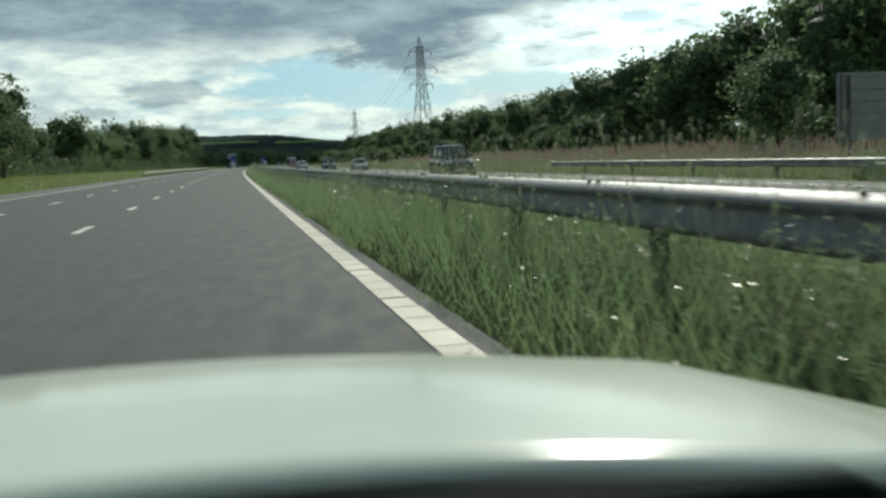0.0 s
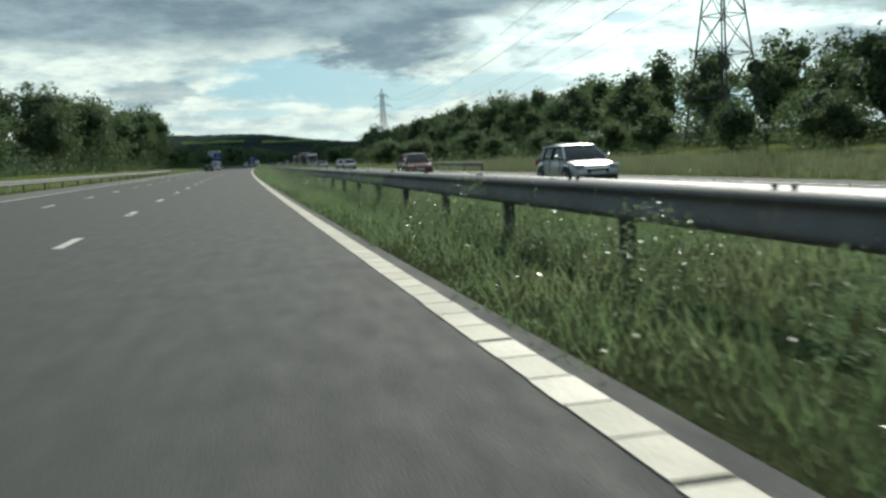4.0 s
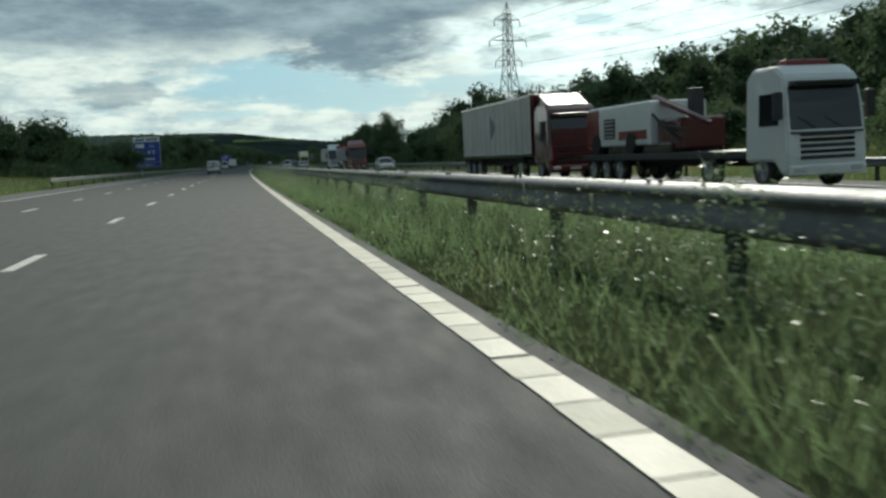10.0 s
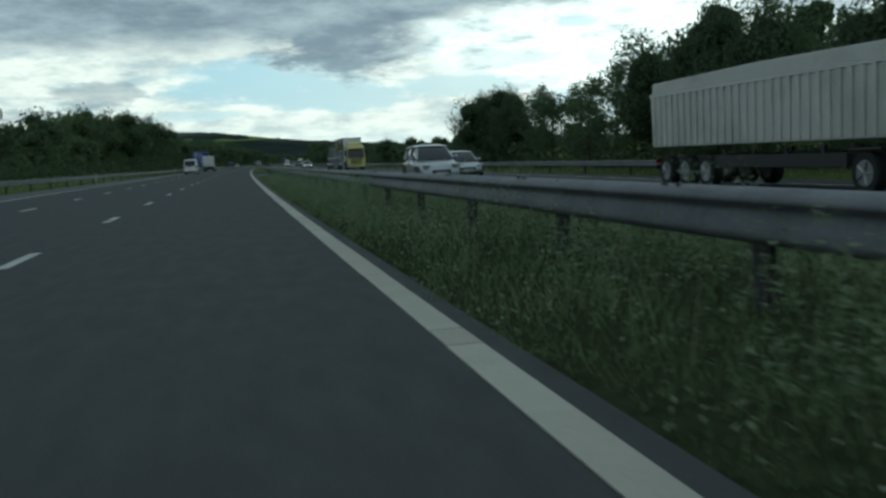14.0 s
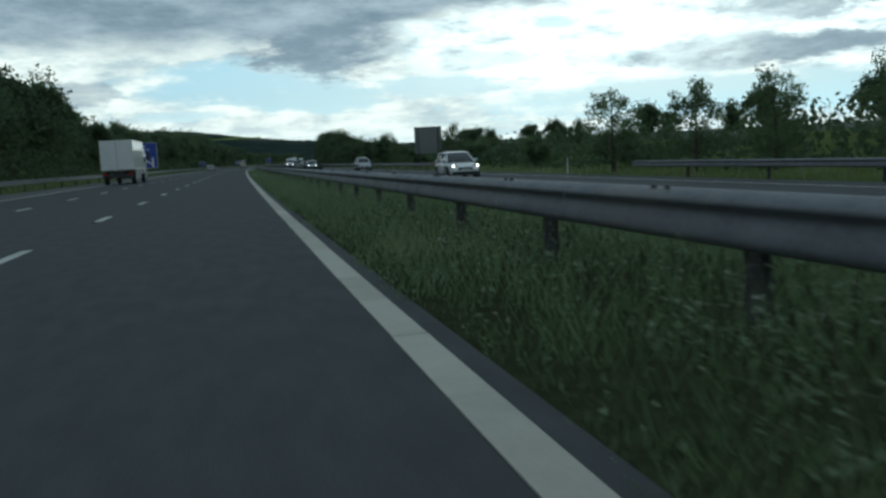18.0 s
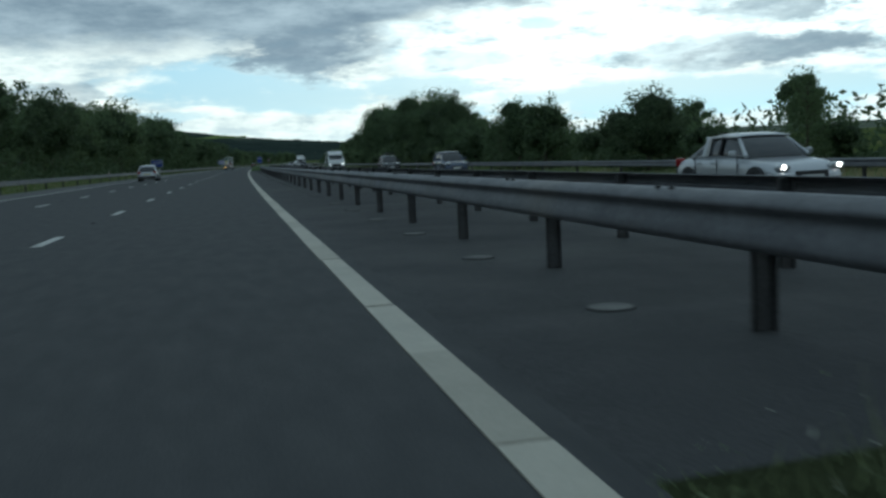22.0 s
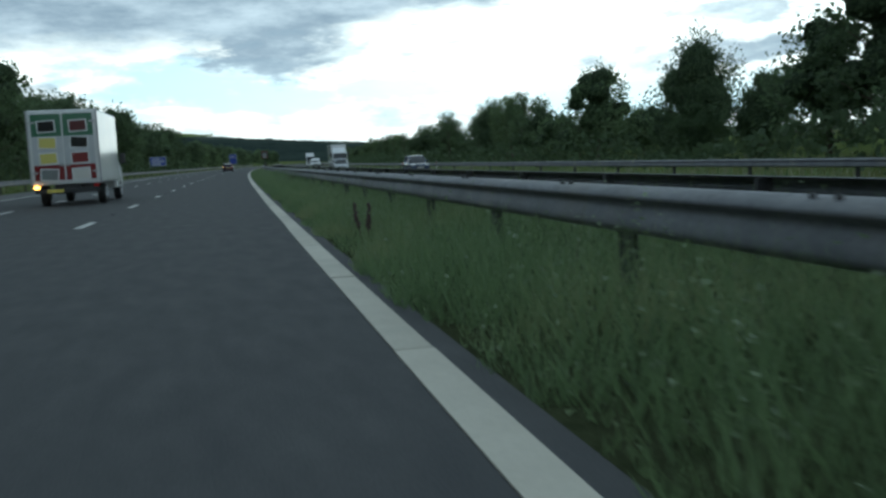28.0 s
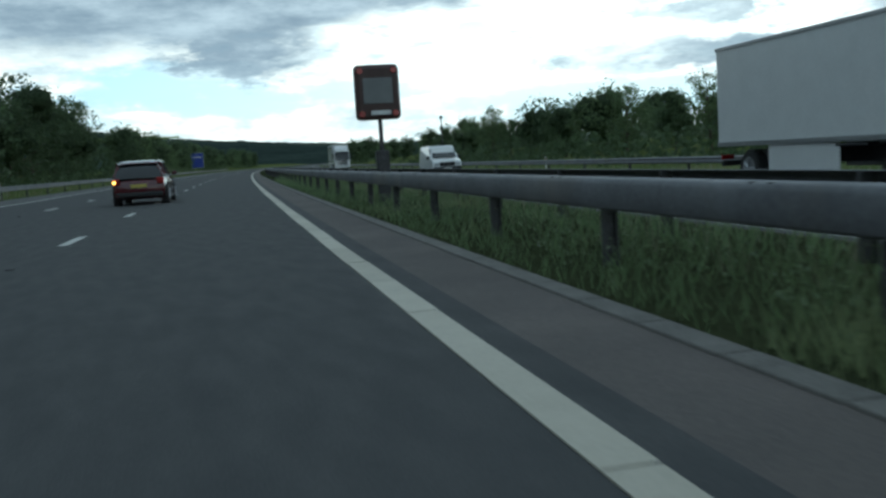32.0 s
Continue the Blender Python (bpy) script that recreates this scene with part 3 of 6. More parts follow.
def woods():
    rng = random.Random(11)
    tall = [tree_model(20 + i, 10.0, 4.2, 3100, (LEAF, LEAF_DARK, LEAF, LEAF_PALE)[i % 4], size=0.205, base=0.12) for i in range(6)]
    back = []
    for i in range(5):
        m = tree_model(80 + i, 10.0, 4.4, 1900, LEAF_DARK, size=0.26, base=0.05)
        co = np.zeros(len(m[1].vertices) * 3, dtype=np.float32)
        m[1].vertices.foreach_get("co", co)
        inner = m[2]
        ico = np.zeros(len(inner.vertices) * 3, dtype=np.float32)
        inner.vertices.foreach_get("co", ico)
        ico = ico.reshape(-1, 3).astype(float)
        tri = np.array([ico[v] for f in inner.polygons for v in f.vertices])
        back.append((None, co.reshape(-1, 3).astype(float), tri))
    fine = [tree_model(30 + i, 10.0, 4.6, 10000, (LEAF, LEAF_DARK, LEAF)[i % 3], size=0.135, base=0.06) for i in range(4)]
    open_ = [tree_model(40 + i, 8.0, 2.5, 4200, (LEAF, LEAF_PALE)[i % 2], size=0.12, solid=False) for i in range(4)]
    bush = [tree_model(60 + i, 4.0, 2.9, 3000, (LEAF, LEAF_PALE, LEAF_PALE, LEAF_DARK)[i % 4], bushy=True, size=0.12) for i in range(4)]

    def row(s0, s1, gap, d0, d1, h0, h1, kinds, jitter=0.25):
        s = s0
        while s < s1:
            k = (s - s0) / max(1, s1 - s0)
            h = (h0 + (h1 - h0) * k) * rng.uniform(1 - jitter, 1 + jitter * 0.6)
            kind = rng.choice(kinds)
            d = rng.uniform(d0, d1)
            if kind == "tall":
                plant("tree", rng.choice(tall), s, d, rng, h / 10, "broad-leaved tree with a full green crown at the roadside")
            elif kind == "fine":
                plant("tree", rng.choice(fine), s, d, rng, h / 10, "dense broad-leaved tree with a dark green crown")
            elif kind == "back":
                wood_tree(rng.choice(back), s, d, rng, h / 10)
            elif kind == "open":
                plant("slender_tree", rng.choice(open_), s, d, rng, h / 8, "slender tree with a loose airy crown at the roadside")
            else:
                plant("bush", rng.choice(bush), s, d, rng, h / 4, "rounded leafy shrub in rough grass", "bush", "roadside shrubs")
            s += gap * rng.uniform(0.7, 1.3)

    def single(kind, s, d, h, wide=1.0):
        models, unit, name, label = {"fine": (fine, 10, "tree", "round-headed broad-leaved tree standing alone"),
                                     "tall": (tall, 10, "tree", "broad-leaved tree with a full green crown at the roadside"),
                                     "open": (open_, 8, "slender_tree", "slender tree with a loose airy crown at the roadside"),
                                     "bush": (bush, 4, "bush", "broad rounded shrub in rough grass")}[kind]
        t = plant(name, rng.choice(models), s, d, rng, h / unit, label, "bush" if kind == "bush" else "tree", "roadside shrubs" if kind == "bush" else "roadside trees")
        t.scale = (t.scale[0] * wide, t.scale[1] * wide, t.scale[2])

    # right of the far carriageway
    row(54, 82, 5, 42, 49, 15.5, 12.0, ["back"], 0.10)
    row(82, 120, 6, 42, 49, 11.6, 10.4, ["back"], 0.12)
    row(120, 200, 7, 42, 50, 9.8, 9.0, ["back"], 0.15)
    row(200, 400, 9, 43, 50, 8.6, 10.0, ["back"])
    row(60, 200, 8, 51, 56, 11.0, 9.6, ["back"], 0.15)
    row(70, 400, 12, 55, 63, 9.5, 13.0, ["back"])
    single("tall", 49, 30, 6.6, 1.25)
    row(92, 230, 12, 33, 40, 4, 4, ["bush"])
    row(230, 400, 8, 29, 37, 4.0, 5.0, ["bush"])
    single("bush", 159, 23.8, 3.2, 0.9)
    single("bush", 338, 27.5, 5.2, 1.25)
    single("tall", 345, 29.0, 5.6, 1.3)
    single("bush", 353, 28.5, 5.0)
    single("open", 364, 24.6, 3.5)
    row(380, 545, 6.5, 45, 52, 11, 11, ["back"], 0.18)
    row(380, 545, 9, 54, 62, 12.5, 12, ["back"], 0.15)
    row(552, 592, 7, 46, 54, 14.5, 14, ["back"])
    row(400, 470, 7, 28, 36, 4.5, 5.5, ["bush", "bush", "tall"])
    row(470, 522, 6.5, 25, 31, 5.5, 7.5, ["tall", "bush"])
    single("open", 525, 24.2, 9.6, 1.1)
    row(533, 566, 5.5, 23, 27, 9.2, 9.2, ["fine"])
    row(568, 592, 5, 23, 25.5, 6.8, 6.8, ["open"])
    row(594, 606, 5, 23, 26, 7.2, 7.2, ["fine"])
    row(610, 640, 7, 23, 28, 4.5, 3.8, ["tall", "bush"])
    single("tall", 640, 22.6, 4.6, 1.2)
    single("tall", 665, 22.5, 5.0, 1.2)
    row(646, 695, 7, 23, 30, 2.6, 3.0, ["bush"])
    row(684, 700, 6, 21.8, 24, 4.9, 4.9, ["open"])
    single("open", 707, 21.8, 5.3, 1.2)
    row(700, 790, 6.5, 22.5, 29, 2.4, 2.8, ["bush", "bush", "open"])
    single("open", 754, 22.4, 5.2)
    single("fine", 803, 22.0, 5.7, 1.25)
    single("open", 794, 22.4, 4.8)
    row(808, 900, 7, 23, 28, 3.0, 3.6, ["bush"])
    single("tall", 824, 22.5, 5.6)
    single("open", 832, 22.4, 4.4, 0.8)
    single("fine", 848, 22.6, 5.2, 1.35)
    single("tall", 866, 22.4, 6.0)
    single("fine", 873, 22.3, 6.2, 1.1)
    single("open", 881, 23, 5.0)
    row(884, 899, 5, 22.5, 27, 4.4, 4.8, ["tall", "fine"])
    row(898, 909, 5.5, 23, 26, 5.6, 6.2, ["fine", "tall"], 0.08)
    row(914, 932, 5.0, 23.5, 26.5, 10.2, 10.4, ["fine"], 0.08)
    row(941, 979, 5.0, 23, 26.5, 10.4, 11.6, ["fine"], 0.08)
    row(920, 956, 5.5, 28, 33, 7.6, 8.4, ["tall"], 0.12)
    row(905, 960, 6, 21.4, 23, 3.2, 3.6, ["bush"])
    row(979, 1040, 7, 23, 29, 4.0, 4.6, ["tall", "bush", "bush"])
    row(1043, 1056, 5, 28.5, 31, 9.6, 9.6, ["tall"])
    row(590, 900, 12, 46, 58, 6, 6.4, ["back"])
    row(1010, 1300, 14, 46, 58, 6.5, 7, ["back"])
    single("fine", 1067, 29.2, 9.2, 0.8)
    row(1060, 1108, 7, 28, 31, 5.4, 5.6, ["fine", "bush"])
    single("tall", 1084, 29, 8.6)
    row(1108, 1122, 5, 29, 32, 7.4, 7.4, ["open"])
    row(1128, 1166, 6.5, 31, 35, 8.0, 8.0, ["fine", "open"])
    row(1166, 1300, 8, 29, 36, 6.8, 6.0, ["tall", "open", "bush"])
    row(1300, 1700, 13, 26, 36, 7, 8, ["back"])
    # left of the near carriageway
    row(75, 130, 6, -32, -26, 13, 12, ["tall"])
    row(130, 300, 10, -42, -33, 10, 12, ["tall", "bush", "back"])
    row(300, 420, 9, -42, -33, 15, 17, ["tall"])
    row(420, 470, 7, -38, -31, 17.5, 19.5, ["tall"])
    row(480, 680, 10, -38, -24, 8, 8, ["tall", "bush", "back"])
    row(680, 800, 7.5, -30, -22, 12.5, 12.5, ["tall"])
    row(800, 960, 8, -29, -21.5, 10.3, 10.6, ["tall"])
    row(700, 1000, 14, -44, -34, 12, 12.5, ["back"])
    row(960, 1095, 7, -28, -20.5, 12.6, 13.4, ["tall"], 0.18)
    row(1095, 1300, 8, -28, -20, 11.4, 11.2, ["tall"])
    row(1000, 1300, 12, -42, -32, 15, 14, ["back"])
    row(1300, 1750, 12, -28, -20, 9, 10, ["back"])
    for mass, mat, words in zip(WOOD, (LEAF_DARK, LEAF, LEAF_PALE), ("dense dark", "full mid-green", "loose paler green")):
        tagged(new("woodland", tris_mesh("woodland", np.concatenate(mass).reshape(-1, 3, 3), mat)), words + " broad-leaved woodland behind the verges", "woodland", kind="stuff")
    tagged(new("woodland_shade", tris_mesh("woodland_shade", np.concatenate(CORES).reshape(-1, 3, 3), FOLIAGE_SHADE)), "solid dark cores for the shaded inside of the woodland", "woodland", kind="stuff")


def undergrowth():
    """Brambles and scrub that close the foot of the woods."""
    rng = np.random.default_rng(8)
    sets = []
    for s0, s1, d0, d1, h, n in ((60, 400, 40, 46, 3.2, 7000), (240, 560, 27, 38, 2.0, 6000), (490, 640, 22.5, 26, 2.2, 6000), (640, 890, 23, 30, 1.6, 7000),
                                 (880, 1300, 23, 29, 2.4, 10000), (880, 1300, 32, 40, 4.6, 14000), (640, 890, 32, 40, 3.4, 8000), (70, 480, -33, -28, 3.0, 8000), (480, 700, -27, -22, 2.6, 6000), (680, 1320, -23, -18.5, 3.0, 14000)):
        s, u = rng.uniform(s0, s1, n), rng.random(n)
        d = d0 + (d1 - d0) * rng.random(n)
        bump = 0.55 + 0.45 * np.sin(s * 0.33 + 2 * np.sin(s * 0.11))
        z = np.array([lie(v) for v in d]) + h * bump * u ** 0.7
        sets.append((s, d, z))
    s, d, z = (np.concatenate([a[i] for a in sets]) for i in range(3))
    x, y = spread(s, d)
    n = len(s)
    c = np.stack([x, y, z], 1)
    a, b = rng.normal(size=(n, 3)), rng.normal(size=(n, 3))
    a /= np.linalg.norm(a, axis=1)[:, None]
    b -= a * (a * b).sum(1)[:, None]
    b /= np.linalg.norm(b, axis=1)[:, None]
    k = (0.16 + 0.22 * rng.random(n))[:, None]
    v = np.stack([c - a * k, c + b * k * 0.5, c + a * k, c - b * k * 0.5], 1)
    tagged(new("undergrowth", quads_mesh("undergrowth", v.reshape(-1, 3), LEAF_DARK)), "dark brambles and scrub along the foot of the trees", "undergrowth", kind="stuff")


# ---- grass ----
GRID_S = np.array([S0 + i * STEP for i in range(len(TURN))])
GRID_X, GRID_Y = np.array([p[0] for p in LINE]), np.array([p[1] for p in LINE])


def spread(s, d):
    """World x and y of many places along and across the road."""
    h = np.interp(s, GRID_S, np.array(TURN))
    return np.interp(s, GRID_S, GRID_X) + d * np.cos(h), np.interp(s, GRID_S, GRID_Y) - d * np.sin(h)


def blades(rng, s, d, z, h, w, lean):
    """One bent tapering blade, as two triangles' worth of outline, at each place."""
    n = len(s)
    x, y = spread(s, d)
    a, b = rng.uniform(0, 2 * np.pi, n), rng.uniform(0, 2 * np.pi, n)
    ux, uy = np.cos(a) * w, np.sin(a) * w
    le = h * lean
    v = np.zeros((n, 3, 3))
    v[:, 0] = np.stack([x - ux, y - uy, z], 1)
    v[:, 1] = np.stack([x + ux, y + uy, z], 1)
    v[:, 2] = np.stack([x + np.cos(b) * le, y + np.sin(b) * le, z + h], 1)
    return v


def tris_mesh(name, v, mat):
    n = len(v)
    me = bpy.data.meshes.new(name)
    me.vertices.add(n * 3)
    me.vertices.foreach_set("co", v.astype(np.float32).ravel())
    me.loops.add(n * 3)
    me.loops.foreach_set("vertex_index", np.arange(n * 3, dtype=np.int32))
    me.polygons.add(n)
    me.polygons.foreach_set("loop_start", np.arange(0, n * 3, 3, dtype=np.int32))
    me.update(calc_edges=True)
    me.materials.append(mat)
    return me


def open_ground(s):
    return ~((s > 800) & (s < 957)) & ~((s > 585) & (s < 618))


def grass():
    rng = np.random.default_rng(5)

    def tall_at(s):
        base = 0.36 + 0.07 * np.sin(s * 0.021) + 0.07 * np.sin(s * 0.083 + 1)
        base = np.where(s < 24, base + 0.34, base)
        base = np.where((s > 957) & (s < 1120), base + 0.24, base)
        base = np.where((s > 195) & (s < 238), base + 0.32, base)
        return np.clip(base, 0.2, 0.95)

    def bed(n, lo, hi, s0, s1, scale, wmin, wmax, lean):
        s = rng.uniform(s0, s1, n)
        d = lo + (hi - lo) * rng.random(n) ** 1.6
        clump = np.sin(s * 2.1 + 3 * np.sin(d * 3 + s * 0.4)) * 0.4 + np.sin(s * 0.55 + d * 2) * 0.35 + np.sin(s * 5.3 + 4 * np.sin(d * 5.1 + s)) * 0.45
        keep = open_ground(s) & ~((s > 1149) & (d < 1.32)) & (d > 0.36 + 0.07 * np.sin(s * 0.9) + 0.06 * np.sin(s * 2.7) + 0.05 * np.sin(s * 9.1))
        s, d, clump = s[keep], d[keep], clump[keep]
        n = len(s)
        front = 0.24 + 0.06 * np.sin(s * 0.9) + 0.06 * np.sin(s * 2.7)
        h = tall_at(s) * scale * np.clip((d - front) / 0.6, 0.22, 1) * np.maximum(0.2, 0.42 + 0.55 * rng.random(n) + 0.36 * clump)
        z = np.where(d > 2.5, -FALL * (d - 2.5), 0) + 0.10 * np.clip(1 - np.abs(d - 2.8) / 2.1, 0, 1) - 0.03
        return blades(rng, s, d, z, h, wmin + (wmax - wmin) * rng.random(n), lean + 0.6 * rng.random(n))

    v = np.concatenate([bed(520000, 0.31, 3.4, -1, 1210, 0.95, 0.0026, 0.0062, 0.22),
                        bed(90000, 0.31, 2.6, 957, 1152, 0.95, 0.004, 0.009, 0.2),
                        bed(50000, 3.2, 5.0, -1, 1230, 1.2, 0.008, 0.016, 0.15)])
    tagged(new("median_grass", tris_mesh("median_grass", v, BLADE)), "long green grass in the central reserve", "grass", kind="stuff")
    # small leaves of weeds at all heights among the grass
    n = 190000
    s = rng.uniform(-1, 1210, n)
    d = 0.35 + 2.8 * rng.random(n) ** 1.6
    keep = open_ground(s) & ~((s > 1149) & (d < 1.32)) & (d > 0.36 + 0.07 * np.sin(s * 0.9) + 0.06 * np.sin(s * 2.7))
    s, d = s[keep], d[keep]
    n = len(s)
    front = 0.28 + 0.05 * np.sin(s * 0.9) + 0.07 * np.sin(s * 2.7)
    lump = 0.75 + 0.3 * np.sin(s * 1.3 + 2 * np.sin(d * 2.2 + s * 0.3)) * np.sin(s * 0.37 + d)
    top = (tall_at(s) + 0.14) * np.clip((d - front) / 0.55, 0.02, 1) * lump
    z = np.where(d > 2.5, -FALL * (d - 2.5), 0) + 0.10 * np.clip(1 - np.abs(d - 2.8) / 2.1, 0, 1) + top * rng.random(n) ** 0.6
    # leafy plants stand up in rounded tufts
    m = 4000
    cs, cd = rng.uniform(-1, 1210, m), 0.78 + 2.1 * rng.random(m) ** 1.3
    ch, cr = tall_at(cs) * (0.7 + 0.75 * rng.random(m)), 0.14 + 0.22 * rng.random(m)
    rank = (rng.random(m) < 0.55) & (cs < 580) & (cd > 0.95)
    ch = np.where(rank, 0.55 + 0.40 * rng.random(m), ch)
    cr = np.where(rank, cr + 0.08, cr)
    near = open_ground(cs) & ~((cs > 1133) & (cd < 1.6))
    cs, cd, ch, cr, rank = cs[near], cd[near], ch[near], cr[near], rank[near]
    t = np.concatenate([rng.integers(0, len(cs), 190000), rng.choice(np.nonzero(rank)[0], 290000)])
    u = rng.normal(size=(len(t), 3))
    u /= np.linalg.norm(u, axis=1)[:, None]
    u *= (0.5 + 0.55 * rng.random(len(t)))[:, None]
    s = np.concatenate([s, cs[t] + u[:, 0] * cr[t] * 1.2])
    d = np.concatenate([d, np.maximum(0.5, cd[t] + u[:, 1] * cr[t])])
    z = np.concatenate([z, np.maximum(0.02, ch[t] * (0.55 + 0.5 * u[:, 2]))])
    n = len(s)
    x, y = spread(s, d)
    c = np.stack([x, y, z], 1)
    a, b = rng.normal(size=(n, 3)), rng.normal(size=(n, 3))
    a /= np.linalg.norm(a, axis=1)[:, None]
    b /= np.linalg.norm(b, axis=1)[:, None]
    k = (0.009 + 0.016 * rng.random(n) ** 1.6)[:, None]
    v = np.stack([c - a * k, c + a * k * 0.9, c + b * k * 1.1], 1)
    tagged(new("median_weeds", tris_mesh("median_weeds", v, WEED)), "leafy green weeds among the grass of the central reserve", "weeds", kind="stuff")
    # pale flecks for seed heads, and for sun glints on leaves put in as colour
    n = 240000
    s = np.concatenate([rng.uniform(-1, 560, int(n * 0.75)), rng.uniform(560, 960, n - int(n * 0.75))])
    d = 0.5 + 2.4 * rng.random(n) ** 1.2
    patchy = np.sin(s * 1.7 + 2 * np.sin(d * 2.6 + s * 0.5)) + np.sin(s * 0.41 + d * 1.3) + rng.normal(0, 0.5, n)
    keep = open_ground(s) & ~((s > 1149) & (d < 1.5)) & (patchy > 0.15)
    s, d = s[keep], d[keep]
    n = len(s)
    z = tall_at(s) * np.clip((d - 0.3) / 0.5, 0.2, 1) * (0.55 + 0.75 * rng.random(n))
    x, y = spread(s, d)
    c = np.stack([x, y, z], 1)
    k = (0.004 + 0.015 * rng.random(n) ** 1.6)[:, None]
    a, b = (np.clip(rng.normal(size=(n, 3)), -1.2, 1.2) for i in range(2))
    v = np.stack([c - a * k * 0.6, c + b * k * 0.4, c + a * k * 0.8 + np.array([0.5, 0, 0.9]) * k], 1)
    tagged(new("seed_heads", tris_mesh("seed_heads", v, SEED_GLINT)), "pale flecks for seed heads and sun glints in the grass of the central reserve", "grass", kind="stuff")
    # pale seeding stems, thick in some stretches
    s = np.concatenate([rng.uniform(-1, 1210, 4000), rng.uniform(-1, 24, 1900), rng.uniform(20, 580, 5000), rng.uniform(195, 236, 3000), rng.uniform(1140, 1230, 2500)])
    d = rng.uniform(0.9, 4.8, len(s))
    keep = open_ground(s) & ~((s > 1149) & (d < 2.3))
    s, d = s[keep], d[keep]
    n = len(s)
    z = np.where(d > 2.5, -FALL * (d - 2.5), 0)
    h = (tall_at(s) + 0.25) * (0.7 + 0.5 * rng.random(n))
    stems = blades(rng, s, d, z, h, np.full(n, 0.004), 0.12 + 0.25 * rng.random(n))
    tips = stems[:, 2]
    heads = np.stack([tips + rng.normal(0, 0.006, (n, 3)), tips + rng.normal(0, 0.006, (n, 3)), tips - np.array([0, 0, 1.0]) * (0.05 + 0.07 * rng.random((n, 1)))], 1)
    tagged(new("dry_grass", tris_mesh("dry_grass", np.concatenate([stems, heads]), STRAW)), "pale dry seeding grass stems in the central reserve", "grass", kind="stuff")
    # rough grass along the verges
    n = 90000
    s = rng.uniform(0, 1350, n)
    right = rng.random(n) < 0.6
    d = np.where(right, 20.3 + 11 * rng.random(n) ** 1.5, -15.4 - 6 * rng.random(n) ** 1.4)
    z = np.array([lie(q) for q in d]) - 0.08
    h = 0.22 + 0.38 * rng.random(n) * (0.6 + 0.4 * np.sin(s * 0.3 + d))
    h = np.where(right & (s < 240) & (d < 30), h * 1.5, h)
    v = blades(rng, s, d, z, h, 0.016 + 0.02 * rng.random(n), 0.1 + 0.5 * rng.random(n))
    pick = rng.random(n) < 0.45
    m = 22000
    s2, d2 = rng.uniform(15, 250, m), 20.4 + 7 * rng.random(m) ** 1.3
    tall = blades(rng, s2, d2, np.array([lie(q) for q in d2]) - 0.05, 0.6 + 0.6 * rng.random(m), 0.010 + 0.012 * rng.random(m), 0.1 + 0.35 * rng.random(m))
    tagged(new("verge_grass", tris_mesh("verge_grass", v[~pick], BLADE)), "rough green grass along the verges", "grass", kind="stuff")
    tagged(new("dry_verge_grass", tris_mesh("dry_verge_grass", np.concatenate([v[pick], tall]), STRAW)), "pale dry grass along the verges", "grass", kind="stuff")


marks()
barriers()
woods()
undergrowth()
grass()

# ---- vehicle materials ----
def paint(name, colour, rough=0.24, metal=0.0, clear=0.7):
    return material(name, colour, tuple(c * 0.82 for c in colour), rough=rough, metal=metal, scale=1.5, fine=14, clear=clear, random_by="object")


WHITE = paint("white_paint", (0.72, 0.73, 0.72))
CREAM = paint("pale_grey_white_paint", (0.56, 0.60, 0.515), rough=0.20, clear=0.2)
SILVER = paint("silver_paint", (0.50, 0.52, 0.54), rough=0.3, metal=0.5)
DARK = paint("black_paint", (0.006, 0.0065, 0.008), rough=0.17)
ORANGE = paint("orange_red_paint", (0.42, 0.10, 0.035))
NAVY = paint("dark_blue_paint", (0.035, 0.055, 0.10))
MAROON = paint("dark_red_paint", (0.085, 0.010, 0.014))
TARP = material("red_tarpaulin", (0.30, 0.016, 0.022), (0.20, 0.012, 0.016), rough=0.85, spec=0.1, scale=1.2, fine=9, bump=0.4, random_by="object")
RED = paint("red_paint", (0.20, 0.016, 0.018))
YELLOW = paint("pale_yellow_paint", (0.66, 0.58, 0.16))
GREEN = paint("dark_green_paint", (0.05, 0.16, 0.09))
BLUE = paint("blue_paint", (0.05, 0.10, 0.30))
GLASS = material("tinted_glass", (0.02, 0.024, 0.026), (0.014, 0.016, 0.018), rough=0.06, spec=0.7, random_by="object")
PALE_GLASS = material("blanked_window", (0.42, 0.47, 0.46), (0.34, 0.38, 0.38), rough=0.12, random_by="object")
RUBBER = material("tyre_rubber", (0.022, 0.022, 0.022), rough=0.85, random_by="object")
ALLOY = material("alloy_wheel", (0.40, 0.41, 0.42), rough=0.35, metal=0.8, random_by="object")
BLACK = material("black_plastic", (0.025, 0.025, 0.026), rough=0.6, random_by="object")
LAMP_RED = material("red_lamp", (0.35, 0.015, 0.015), rough=0.15, random_by="object")
LAMP_CLEAR = material("clear_lamp", (0.75, 0.77, 0.78), rough=0.1, metal=0.3, random_by="object")
LAMP_LIT = glowing("lit_lamp", (1.0, 0.97, 0.9), 6.0)
AMBER_LIT = glowing("lit_amber_lamp", (1.0, 0.42, 0.08), 5.0)
PLATE_Y = material("yellow_plate", (0.62, 0.50, 0.10), rough=0.4, random_by="object")
PLATE_W = material("white_plate", (0.7, 0.7, 0.66), rough=0.4, random_by="object")
CURTAIN = material("trailer_curtain", (0.62, 0.60, 0.55), (0.50, 0.49, 0.45), rough=0.6, scale=1.2, fine=12, bump=0.3, random_by="object", stain=(0.42, 0.41, 0.37))
